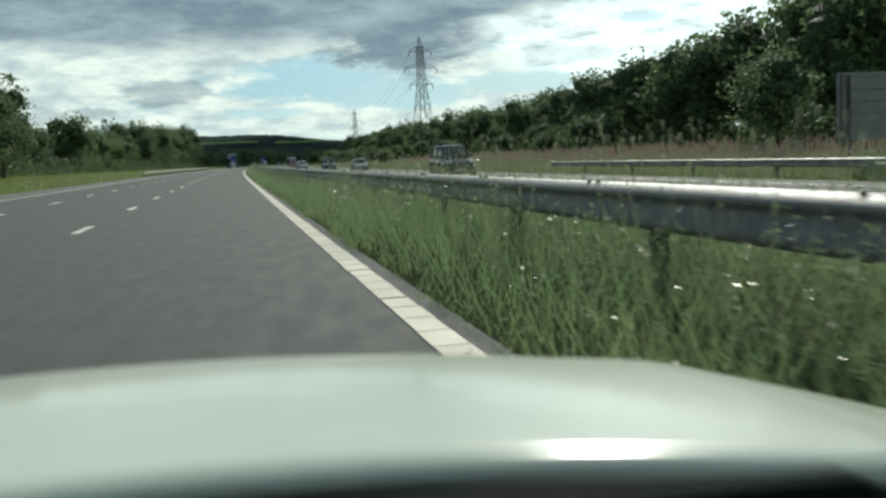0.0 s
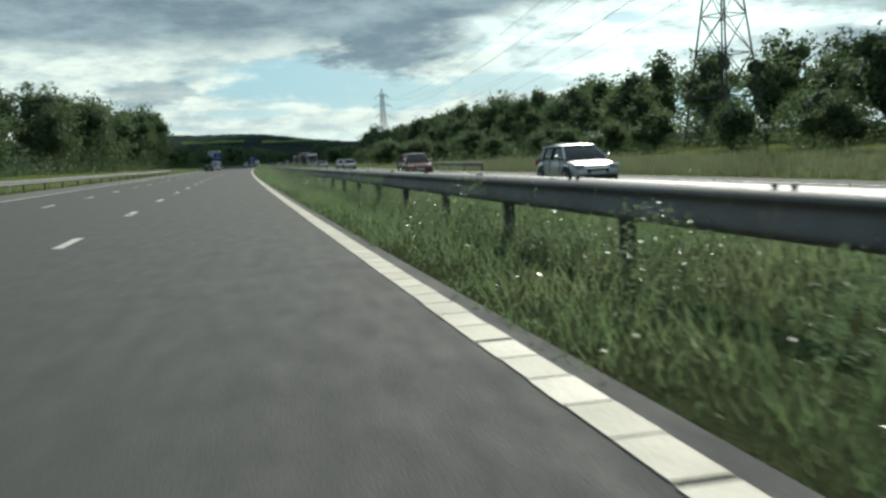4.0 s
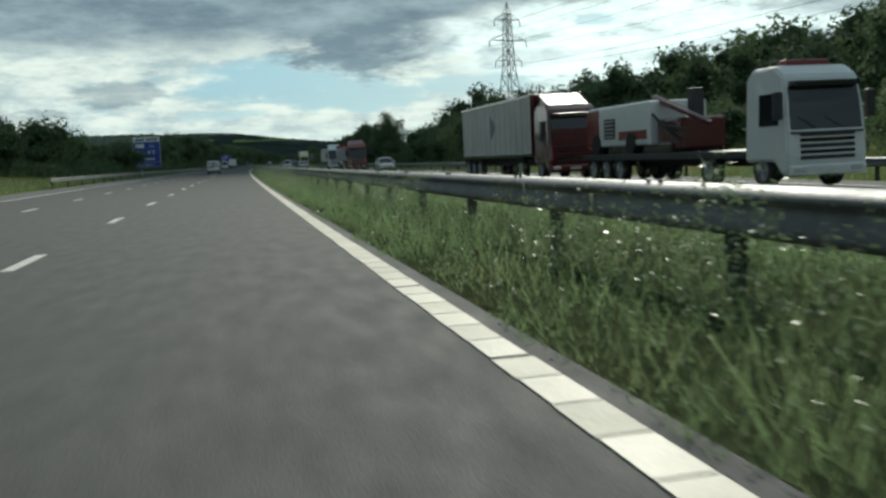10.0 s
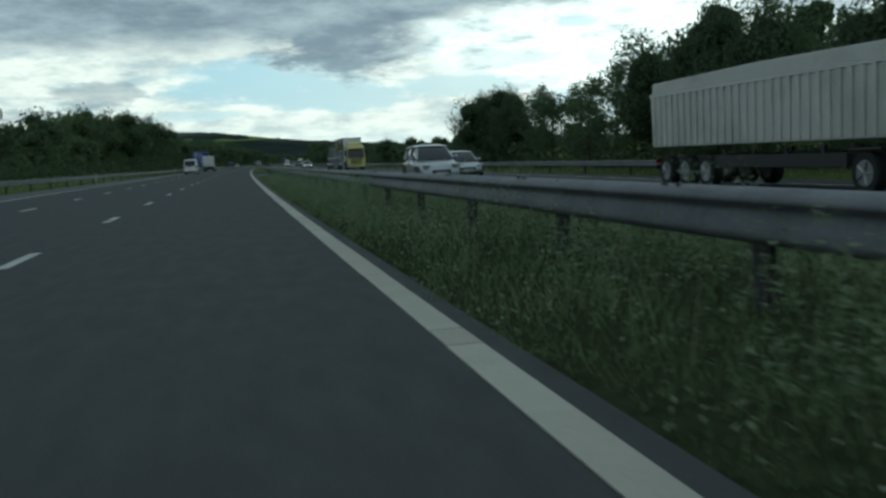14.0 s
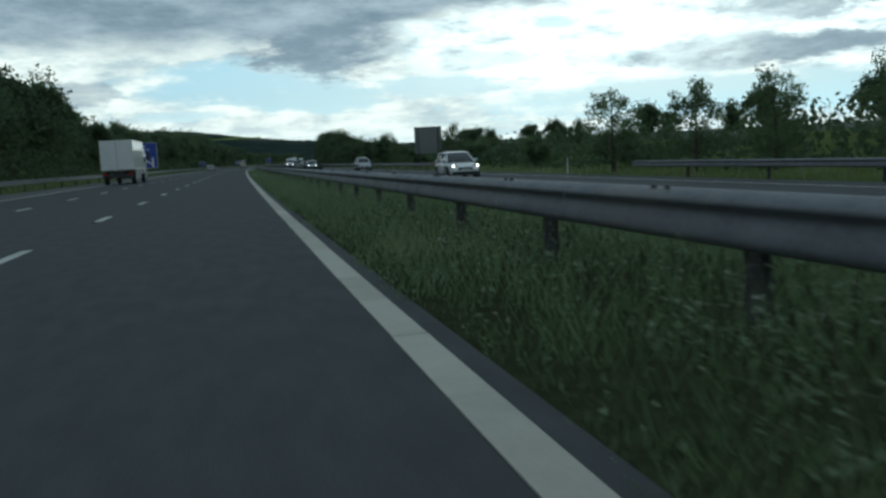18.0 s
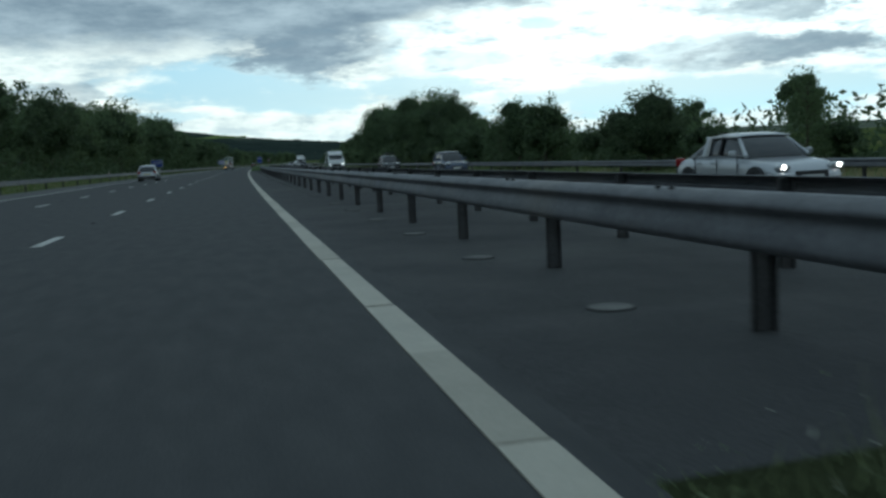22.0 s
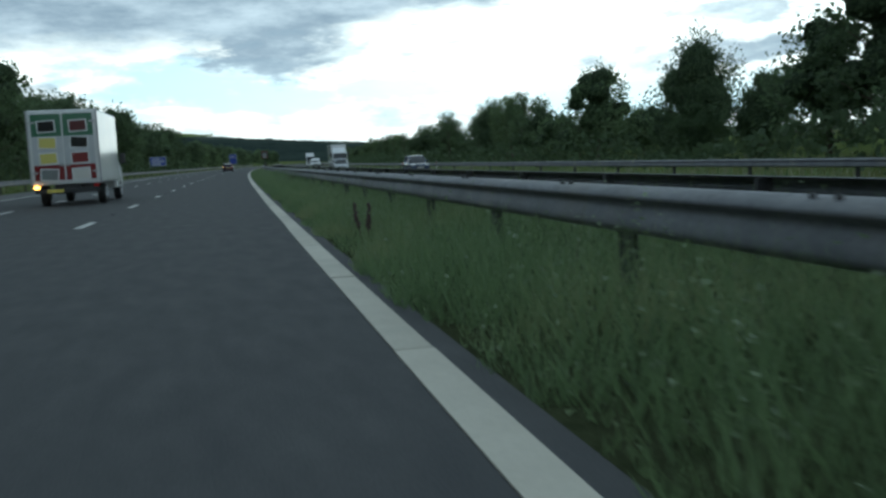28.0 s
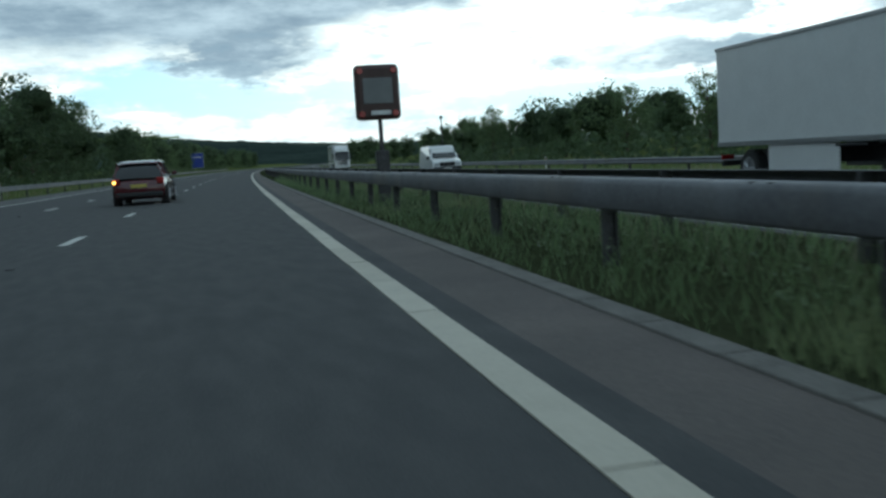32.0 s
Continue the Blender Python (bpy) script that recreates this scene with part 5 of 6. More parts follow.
def lorry(m, label, colour, body="box", L=16.0, H=4.0, Hcab=3.5, side=None, top=None, rigid=False, visor=DARK, lamps=0, signs=False, gap=2.45):
    """An articulated or rigid lorry. The front stands at y = L / 2."""
    v = thing("lorry", m, label, "lorry", "traffic")
    f = L / 2
    cab(v, f, colour, H=Hcab, visor=visor, lamps=lamps, deflector=(body != "plant"))
    y0, y1 = -f, f - gap
    side = side or WHITE
    W = 2.5
    floor = 1.15
    part("chassis", boxed(-0.45, 0.45, -f + 0.2, f - 0.8, 0.62, 1.0, bevel=0.02), BLACK, v)
    if body == "box":
        t = part("box_body", boxed(-W / 2, W / 2, y0, y1, floor, H, bevel=0.03), side, v)
        for sx in (-1, 1):
            small(v, "side_skirt", sx * (W / 2 - 0.06) - 0.02, sx * (W / 2 - 0.06) + 0.02, y0 + (3.8 if not rigid else 2.6), y1 - 2.4, 0.42, floor + 0.02, side, 0.01)
            small(t, "top_rail", sx * W / 2 - 0.03, sx * W / 2 + 0.03, y0, y1, H - 0.09, H + 0.012, ALLOY, 0.01)
            small(t, "bottom_rail", sx * W / 2 - 0.03, sx * W / 2 + 0.03, y0, y1, floor - 0.02, floor + 0.12, ALLOY, 0.01)
        small(t, "door_seam", -0.012, 0.012, y0 - 0.006, y0 + 0.02, floor + 0.05, H - 0.05, BLACK, 0.0)
        if signs:
            for sx in (-1, 1):
                x = sx * W / 2
                def on_side(y, z, lift):
                    return Matrix(((0, 0, sx, x + sx * lift), (sx, 0, 0, y), (0, 1, 0, z), (0, 0, 0, 1)))
                for ya, yb, z0 in ((y0 + 0.5, y0 + 6.0, H - 1.62), (y0 + 7.5, y0 + 13.0, H - 1.62)):
                    small(t, "yellow_border", min(x, x + sx * 0.006), max(x, x + sx * 0.006), ya, yb, z0, z0 + 0.92, YELLOW, 0.0)
                    small(t, "dark_band", min(x, x + sx * 0.010), max(x, x + sx * 0.010), ya + 0.06, yb - 0.06, z0 + 0.06, z0 + 0.86, DARK, 0.0)
                front = y0 + 7.5 if sx > 0 else y0 + 6.0
                for i in range(8):
                    a = (y0 + 0.7 if sx > 0 else y0 + 7.7) + i * 0.64
                    small(t, "letter_bar", min(x, x + sx * 0.014), max(x, x + sx * 0.014), a, a + 0.46, H - 1.44, H - 0.88, YELLOW, 0.0)
                part("lettering", text_mesh("TRANSPORT", 0.80, YELLOW), None, t, m=on_side(front + sx * 0.22, H - 1.44, 0.012))
                part("lettering", text_mesh("CROSS CHANNEL AND EUROPEAN HAULIERS", 0.40, NAVY), None, t, m=on_side(y0 + (2.4 if sx > 0 else 11.0), H - 2.30, 0.004))
                for a, b in ((9.2, 9.26), (13.6, 13.66)):
                    small(t, "side_door_edge", min(x, x + sx * 0.012), max(x, x + sx * 0.012), y0 + a, y0 + b, floor + 0.1, H - 1.75, ALLOY, 0.0)
                small(t, "side_door_edge", min(x, x + sx * 0.014), max(x, x + sx * 0.014), y0 + 9.2, y0 + 13.66, H - 1.80, H - 1.74, ALLOY, 0.0)
                bm = bmesh.new()
                bmesh.ops.create_cone(bm, cap_ends=True, segments=24, radius1=0.62, radius2=0.62, depth=0.02, matrix=Matrix.Translation((x, y0 + 6.75, H - 1.15)) @ Matrix.Rotation(math.pi / 2, 4, "Y") @ Matrix.Diagonal((1.4, 1, 1, 1)))
                part("orange_roundel", bm, ORANGE, t)
                for i in range(16):
                    small(t, "letter_bar", min(x, x + sx * 0.006), max(x, x + sx * 0.006), y0 + 5.0 + i * 0.2, y0 + 5.14 + i * 0.2, H - 2.95, H - 2.82, NAVY, 0.0)
    elif body == "curtain":
        t = part("curtain_body", boxed(-W / 2, W / 2, y0, y1, floor, H, bevel=0.03), CURTAIN, v)
        for sx in (-1, 1):
            small(t, "top_rail", sx * W / 2 - 0.03, sx * W / 2 + 0.03, y0, y1, H - 0.12, H + 0.012, side, 0.01)
            small(t, "bottom_rail", sx * W / 2 - 0.03, sx * W / 2 + 0.03, y0, y1, floor - 0.03, floor + 0.08, DARK, 0.01)
            n = 14
            for i in range(n):
                a = y0 + 0.5 + (y1 - y0 - 1) * i / (n - 1)
                small(t, "strap", sx * W / 2 - 0.02, sx * W / 2 + 0.02, a - 0.03, a + 0.03, floor, H - 0.1, ALLOY, 0.0)
            bm = bmesh.new()
            bmesh.ops.create_cone(bm, cap_ends=True, segments=3, radius1=0.75, radius2=0.75, depth=0.03, matrix=Matrix.Translation((sx * W / 2, (y0 + y1) / 2, 2.7)) @ Matrix.Rotation(math.pi / 2, 4, "Y"))
            part("emblem", bm, SIGN_BACK, t)
        small(t, "headboard", -W / 2 - 0.01, W / 2 + 0.01, y1 - 0.05, y1 + 0.03, floor, H + 0.01, side, 0.02)
    elif body == "tipper":
        prof = [(y0, floor + 0.15), (y0 - 0.12, H - 0.45), (y1, H - 0.45), (y1 - 0.1, floor + 0.15)]
        t = part("tipper_body", shell(prof, W, 1.0, 0.98), side, v)
        for sx in (-1, 1):
            bm = ribbed_side(bmesh.new(), sx * W / 2, y0 + 0.1, y1 - 0.15, floor + 0.2, H - 0.5)
            part("side_ribs", bm, side, t)
            small(t, "top_rail", sx * W / 2 - 0.05, sx * W / 2 + 0.05, y0 - 0.1, y1, H - 0.52, H - 0.40, ALLOY, 0.01)
            small(v, "side_guard", sx * (W / 2 - 0.06) - 0.03, sx * (W / 2 - 0.06) + 0.03, y0 + 4.2, y1 - 2.6, 0.62, 0.98, colour if colour is RED else BLACK, 0.02)
            for k in range(4):
                small(v, "guard_bracket", sx * (W / 2 - 0.12) - 0.04, sx * (W / 2 - 0.12) + 0.04, y0 + 4.6 + k * 1.6, y0 + 4.72 + k * 1.6, 0.62, 1.16, BLACK, 0.01)
        part("sheet_cover", shell([(y0 - 0.1, H - 0.42), (y0 - 0.05, H - 0.05), ((y0 + y1) / 2, H + 0.02), (y1 - 0.05, H - 0.05), (y1, H - 0.42)], W + 0.06, 0.97, 0.9), top or CURTAIN, t)
    elif body == "plant":
        t = part("low_bed", boxed(-W / 2, W / 2, y0, y1 + 0.3, 0.85, 1.1, bevel=0.03), BLACK, v)
        part("load_housing", boxed(-1.15, 1.15, y0 + 0.3, y0 + 6.2, 1.4, 3.0, bevel=0.08), WHITE, v, "white machine housing")
        part("load_panel", boxed(-1.17, 1.17, y0 + 0.1, y0 + 1.5, 1.3, 2.95, bevel=0.06), RED, v, "red machine panel")
        part("load_base", boxed(-1.0, 1.0, y0 + 0.2, y0 + 7.6, 1.08, 1.45, bevel=0.05), DARK, v)
        part("load_engine", boxed(-0.9, 0.9, y0 + 6.3, y0 + 8.0, 1.2, 2.3, bevel=0.08), MAROON, v)
        part("load_grille", boxed(-1.18, 1.18, y0 + 2.0, y0 + 3.1, 1.7, 2.5, bevel=0.03), BLACK, v, "black louvred machine grille")
        for i in range(5):
            part("load_louvre", boxed(-1.20, 1.20, y0 + 2.05, y0 + 3.05, 1.76 + i * 0.15, 1.82 + i * 0.15, bevel=0.01), ALLOY, v)
        part("load_stripe", boxed(-1.16, 1.16, y0 + 3.4, y0 + 6.0, 1.62, 1.98, bevel=0.02), RED, v, "red stripe along the machine")
        for j in range(3):
            part("load_hose", tube(bmesh.new(), (1.0, y0 + 6.2 + j * 0.3, 2.5 - 0.2 * j), (0.9, y0 + 8.4, 1.3 + 0.3 * j), 0.05, 0.05, 6), BLACK, v)
        part("load_arm", tube(bmesh.new(), (0.6, y0 + 5.6, 3.1), (0.5, y0 + 9.6, 2.0), 0.16, 0.11, 6), MAROON, v)
        for y in (y0 + 1.2, y0 + 4.6):
            part("load_wheel", tube(bmesh.new(), (-1.2, y, 1.5), (1.2, y, 1.5), 0.42, 0.42, 16), RUBBER, v)
        part("load_mast", boxed(-0.2, 0.2, y0 + 7.3, y0 + 7.8, 1.2, 3.3, bevel=0.04), BLACK, v)
        part("light_bar", boxed(-0.7, 0.7, f - 1.2, f - 0.9, Hcab + 0.02, Hcab + 0.18, bevel=0.04), RED, v, "orange-red beacon bar")
    axles = (y0 + 0.9, y0 + 2.25, y0 + 3.6) if not rigid else (y0 + 1.6,)
    for y in axles + ((f - 4.4,) if not rigid else ()):
        for sx in (-1, 1):
            wheel(v, sx * (W / 2 - 0.2), y, 0.50, 0.32)
    small(v, "rear_bumper", -1.15, 1.15, y0 - 0.02, y0 + 0.08, 0.55, 0.72, BLACK, 0.02)
    for sx in (-1, 1):
        small(v, "tail_light", sx * 0.95 - 0.2, sx * 0.95 + 0.2, y0 - 0.035, y0 + 0.02, 0.75, 0.89, LAMP_RED, 0.01)
        small(v, "mudguard", sx * (W / 2 - 0.2) - 0.18, sx * (W / 2 - 0.2) + 0.18, f - 5.0, f - 3.8, 1.02, 1.10, BLACK, 0.03)
    return v


def luton(m):
    """The delivery truck with pictures of food on its doors."""
    v = thing("box_truck", m, "white box truck with food pictures on green and red rear doors", "truck", "traffic")
    L, W, H = 6.8, 2.15, 3.15
    h = L / 2
    b = part("box_body", boxed(-W / 2, W / 2, -h, h - 1.75, 0.72, H, bevel=0.05), WHITE, v)
    for sx in (-1, 1):
        d = part("rear_door", boxed(sx * 0.49 - 0.47, sx * 0.49 + 0.47, -h - 0.03, -h + 0.01, 0.86, H - 0.12, bevel=0.008), SILVER, v, "rear door with printed food pictures")
        small(d, "green_panel", sx * 0.49 - 0.46, sx * 0.49 + 0.46, -h - 0.034, -h - 0.02, 2.30, H - 0.13, GREEN, 0.0)
        small(d, "red_panel", sx * 0.49 - 0.46, sx * 0.49 + 0.46, -h - 0.034, -h - 0.02, 0.87, 1.36, RED, 0.0)
        for i, (z, mat) in enumerate(((2.62, (DARK, MAROON)[sx > 0]), (2.08, (YELLOW, DARK)[sx > 0]), (1.58, (YELLOW, RED)[sx > 0]), (1.05, (SIGN_BACK, CURTAIN)[sx > 0]))):
            tilt = random.Random(i + sx).uniform(-4, 4)
            bm = boxed(-0.29, 0.29, -0.004, 0.004, -0.20, 0.20)
            fr = part("picture_border", bm, SIGN_WHITE, d, m=Matrix.Translation((sx * 0.49, -h - 0.040, z)) @ Matrix.Rotation(radians(tilt), 4, "Y"))
            bm = boxed(-0.25, 0.25, -0.003, 0.003, -0.16, 0.16)
            part("picture", bm, mat, d, m=Matrix.Translation((sx * 0.49, -h - 0.047, z)) @ Matrix.Rotation(radians(tilt), 4, "Y"))
        for z in (1.12, 2.75):
            small(d, "hinge", sx * 0.93 - 0.09, sx * 0.93 + 0.09, -h - 0.05, -h - 0.02, z - 0.03, z + 0.03, ALLOY, 0.01)
        small(d, "handle", sx * 0.10 - 0.05, sx * 0.10 + 0.05, -h - 0.06, -h - 0.03, 1.32, 1.40, ALLOY, 0.01)
        small(v, "tail_light", sx * 0.92 - 0.09, sx * 0.92 + 0.09, -h - 0.05, -h + 0.0, 0.60, 0.70, AMBER_LIT if sx < 0 else LAMP_RED, 0.01)
        small(v, "mirror", sx * 1.18 - 0.1, sx * 1.18 + 0.1, h - 1.35, h - 1.25, 1.35, 1.75, BLACK, 0.03)
        for y in (-h + 1.35, h - 0.95):
            wheel(v, sx * (W / 2 - 0.16 if y < 0 else 0.88), y, 0.35, 0.24)
    part("cab", taper(shell([(h - 2.0, 0.45), (h - 2.0, 2.3), (h - 1.5, 2.35), (h - 0.95, 1.5), (h - 0.2, 1.2), (h, 0.85), (h - 0.02, 0.36)], 2.0, 0.97, 0.88), 1.3, 2.4, 0.86), WHITE, v)
    part("windscreen", taper(shell([(h - 1.44, 2.22), (h - 0.96, 1.55), (h - 0.90, 1.55), (h - 1.38, 2.22)], 1.7, 0.98, 0.94), 1.3, 2.4, 0.9), GLASS, v)
    small(v, "rear_bumper", -W * 0.46, W * 0.46, -h - 0.04, -h + 0.1, 0.44, 0.58, BLACK, 0.02)
    small(v, "number_plate", -0.62, -0.10, -h - 0.05, -h - 0.03, 0.46, 0.57, PLATE_Y, 0.003)
    part("chassis", boxed(-0.4, 0.4, -h + 0.1, h - 0.6, 0.42, 0.72), BLACK, v)
    for sx in (-1, 1):
        small(b, "corner_rail", sx * W / 2 - 0.03, sx * W / 2 + 0.03, -h - 0.012, -h + 0.05, 0.72, H, ALLOY, 0.01)
    return v


LANE = {1: -9.2, 2: -5.55, "slow": 14.4, "mid": 10.75, "fast": 7.15}


def ahead(s, lane, L, shift=0.0):
    """Driving away: its tail stands at s."""
    d = LANE[lane] + shift
    return put(s + L / 2, d, lie(d))


def oncoming(s, lane, L, shift=0.0):
    """Driving towards the viewer: its nose stands at s."""
    d = LANE[lane] + shift
    return put(s + L / 2, d, lie(d), 180)


def traffic():
    van(ahead(499.6, 2, 4.4, 0.7), "small white panel van with blanked rear windows and black bumper", WHITE)
    van(ahead(661, 1, 5.2), "white minibus van with dark windows in the slow lane", WHITE, pane=GLASS, L=5.2, W=1.95, H=2.35, bulk=True)
    car(ahead(352, 1, 4.1), "black hatchback car in the slow lane", DARK, L=4.1)
    car(ahead(1181, 2, 4.75, 1.35), "dark red estate car with roof rails and lit indicator", MAROON, "estate", L=4.75, W=1.82, H=1.50, rails=True, indicator=True)
    luton(ahead(1042.4, 2, 6.8, -0.6))
    car(ahead(888.5, 1, 4.2), "silver hatchback car in the slow lane", SILVER, L=4.2)
    lorry(ahead(731, 1, 10.5, -0.8), "white rigid box lorry in the slow lane", WHITE, L=10.5, H=3.5, Hcab=2.9, rigid=True)
    van(ahead(384, 1, 5.0), "white panel van far ahead in the slow lane", WHITE, L=5.0, W=1.95, H=2.3, bulk=True)
    car(oncoming(50.8, "mid", 4.7, 0.8), "dark four-wheel-drive car with pale roof and lights", DARK, "suv", L=4.7, W=1.9, H=1.85, rails=True)
    car(oncoming(115.5, "slow", 4.4), "silver saloon car on the far carriageway", SILVER, "saloon", L=4.4)
    car(oncoming(126.7, "mid", 4.6, 0.8), "dark people carrier on the far carriageway", NAVY, "suv", L=4.6, H=1.70)
    car(oncoming(176, "mid", 4.4), "silver hatchback car on the far carriageway", SILVER, L=4.3)
    car(oncoming(284.6, "slow", 4.5), "silver saloon car on the far carriageway", SILVER, "saloon", L=4.5, lit=False)
    car(oncoming(205, "mid", 4.2, -0.5), "red hatchback car on the far carriageway", RED, L=4.1)
    car(oncoming(304.2, "slow", 4.5, 0.7), "silver estate car on the far carriageway", SILVER, "estate", L=4.5)
    car(oncoming(340.7, "slow", 4.4), "pale silver saloon car on the far carriageway", SILVER, "saloon", L=4.4)
    lorry(oncoming(404, "slow", 16.2, -0.6), "dark red lorry with a pale curtain-sided trailer", MAROON, "curtain", H=4.0, Hcab=3.45, side=MAROON)
    lorry(oncoming(387, "slow", 15.0, 0.3), "white lorry carrying a red and white machine", WHITE, "plant", L=15.0, Hcab=3.4)
    car(oncoming(463, "slow", 4.4), "white saloon car on the far carriageway", WHITE, "saloon", L=4.4)
    lorry(oncoming(487.5, "slow", 15.5, -0.3), "red lorry with a silver ribbed tipper trailer under a red sheet", RED, "tipper", L=15.5, H=3.5, Hcab=3.4, side=RIBBED, top=TARP)
    lorry(oncoming(523.5, "slow", 15.5), "white and blue lorry with a pale tipper trailer", WHITE, "tipper", L=15.5, H=3.5, Hcab=3.6, side=CURTAIN, top=CURTAIN, visor=BLUE)
    car(oncoming(546, "fast", 4.5), "silver sport utility car on the far carriageway", SILVER, "suv", L=4.5, H=1.65)
    car(oncoming(556, "mid", 4.4), "silver hatchback car with lights on the far carriageway", SILVER, L=4.3)
    lorry(oncoming(637.2, "slow", 18.4), "yellow lorry with a white lettered box trailer", YELLOW, "box", L=18.4, gap=4.1, H=4.5, Hcab=3.35, side=WHITE, visor=MAROON, lamps=6, signs=True)
    car(oncoming(634.0, "mid", 4.4, 0.5), "black compact sport utility car on the far carriageway", DARK, "suv", L=4.4, H=1.66, rails=True)
    car(oncoming(702, "mid", 4.4, 0.5), "white hatchback car with lit headlights", WHITE, L=4.3, lit=True)
    car(oncoming(768, "slow", 4.4), "silver people carrier on the far carriageway", SILVER, "suv", L=4.4, H=1.58)
    car(oncoming(815, "mid", 4.7, 0.4), "silver saloon car with lit headlights", SILVER, "saloon", L=4.7, lit=True)
    car(oncoming(861.8, "slow", 4.6), "dark blue sport utility car on the far carriageway", NAVY, "suv", L=4.6, H=1.63)
    van(oncoming(912.3, "mid", 5.3), "white high-roofed panel van with lit headlights", WHITE, L=5.3, W=1.97, H=2.45, bulk=True, rear_windows=False, lit=True)
    car(oncoming(891.5, "slow", 4.5), "black sport utility car on the far carriageway", DARK, "suv", L=4.5, H=1.62)
    car(oncoming(1088, "slow", 4.6), "dark saloon car on the far carriageway", NAVY, "saloon", L=4.6)
    car(oncoming(1118.7, "mid", 4.4), "silver saloon car on the far carriageway", SILVER, "saloon", L=4.4)
    lorry(oncoming(1163.0, "slow", 10.5), "white rigid lorry with a plain white box body", WHITE, L=10.5, H=4.0, Hcab=3.0, rigid=True)
    lorry(oncoming(1300, "slow", 14.0), "white lorry with a tall box trailer far ahead", WHITE, L=14.0, H=4.1, Hcab=3.4)
    van(oncoming(1209, "mid", 5.0, 2.0), "white panel van on the far carriageway", WHITE, L=5.0, W=1.95, H=2.0, bulk=True, rear_windows=False)


# ---- the car that carries the view, where it sets out ----
def own_car():
    c = thing("white_car", put(0, -1.0, 0) @ Matrix.Rotation(radians(3.2), 4, "Y"), "cream-white car with a glossy bonnet and black scuttle", "car")
    bm = bmesh.new()
    nx, ny = 29, 17
    grid = []
    for j in range(ny):
        v = j / (ny - 1)
        line = []
        for i in range(nx):
            u = -1 + 2 * i / (nx - 1)
            x = 0.84 * u
            y = 0.755 - 0.30 * x * x + (1.025 - 0.02 * x * x) * v
            z = 0.800 - 0.030 * v - 0.085 * v ** 3 - 0.16 * max(0.0, v - 0.85) - 0.018 * u * u - 0.10 * max(0, abs(u) - 0.66) ** 1.6 * 2
            z += 0.005 * math.exp(-((abs(u) - 0.70) / 0.06) ** 2)
            line.append(bm.verts.new((x, y, z)))
        grid.append(line)
    for a, b in zip(grid, grid[1:]):
        for i in range(nx - 1):
            bm.faces.new((a[i], a[i + 1], b[i + 1], b[i]))
    ob = part("bonnet", bm, CREAM, c, "glossy cream-white bonnet", smooth=True)
    ob.modifiers.new("thick", "SOLIDIFY").thickness = 0.012
    small(c, "scuttle_panel", -0.98, 0.98, 0.30, 0.755, 0.70, 0.742, SCUTTLE, 0.01, "black scuttle panel below the screen")
    small(c, "vent_panel", -0.62, 0.62, 0.30, 0.70, 0.70, 0.762, SCUTTLE, 0.01)
    small(c, "engine_bay", -0.80, 0.80, 0.28, 1.40, 0.40, 0.69, SCUTTLE, 0.02)
    part("wiper", tube(bmesh.new(), (-0.1, 0.68, 0.788), (0.60, 0.70, 0.788), 0.010, 0.008, 6), BLACK, c)
    small(c, "front_bumper", -0.84, 0.84, 1.45, 1.72, 0.26, 0.56, CREAM, 0.06)
    small(c, "grille", -0.42, 0.42, 1.60, 1.70, 0.52, 0.62, BLACK, 0.02)
    for sx in (-1, 1):
        small(c, "wing", sx * 0.80 - 0.05, sx * 0.80 + 0.05, 0.3, 1.45, 0.46, 0.60, CREAM, 0.03)
        small(c, "headlight", sx * 0.62 - 0.17, sx * 0.62 + 0.17, 1.45, 1.66, 0.54, 0.66, LAMP_CLEAR, 0.04)
        wheel(c, sx * 0.72, 0.95, 0.31, 0.20)
    return c


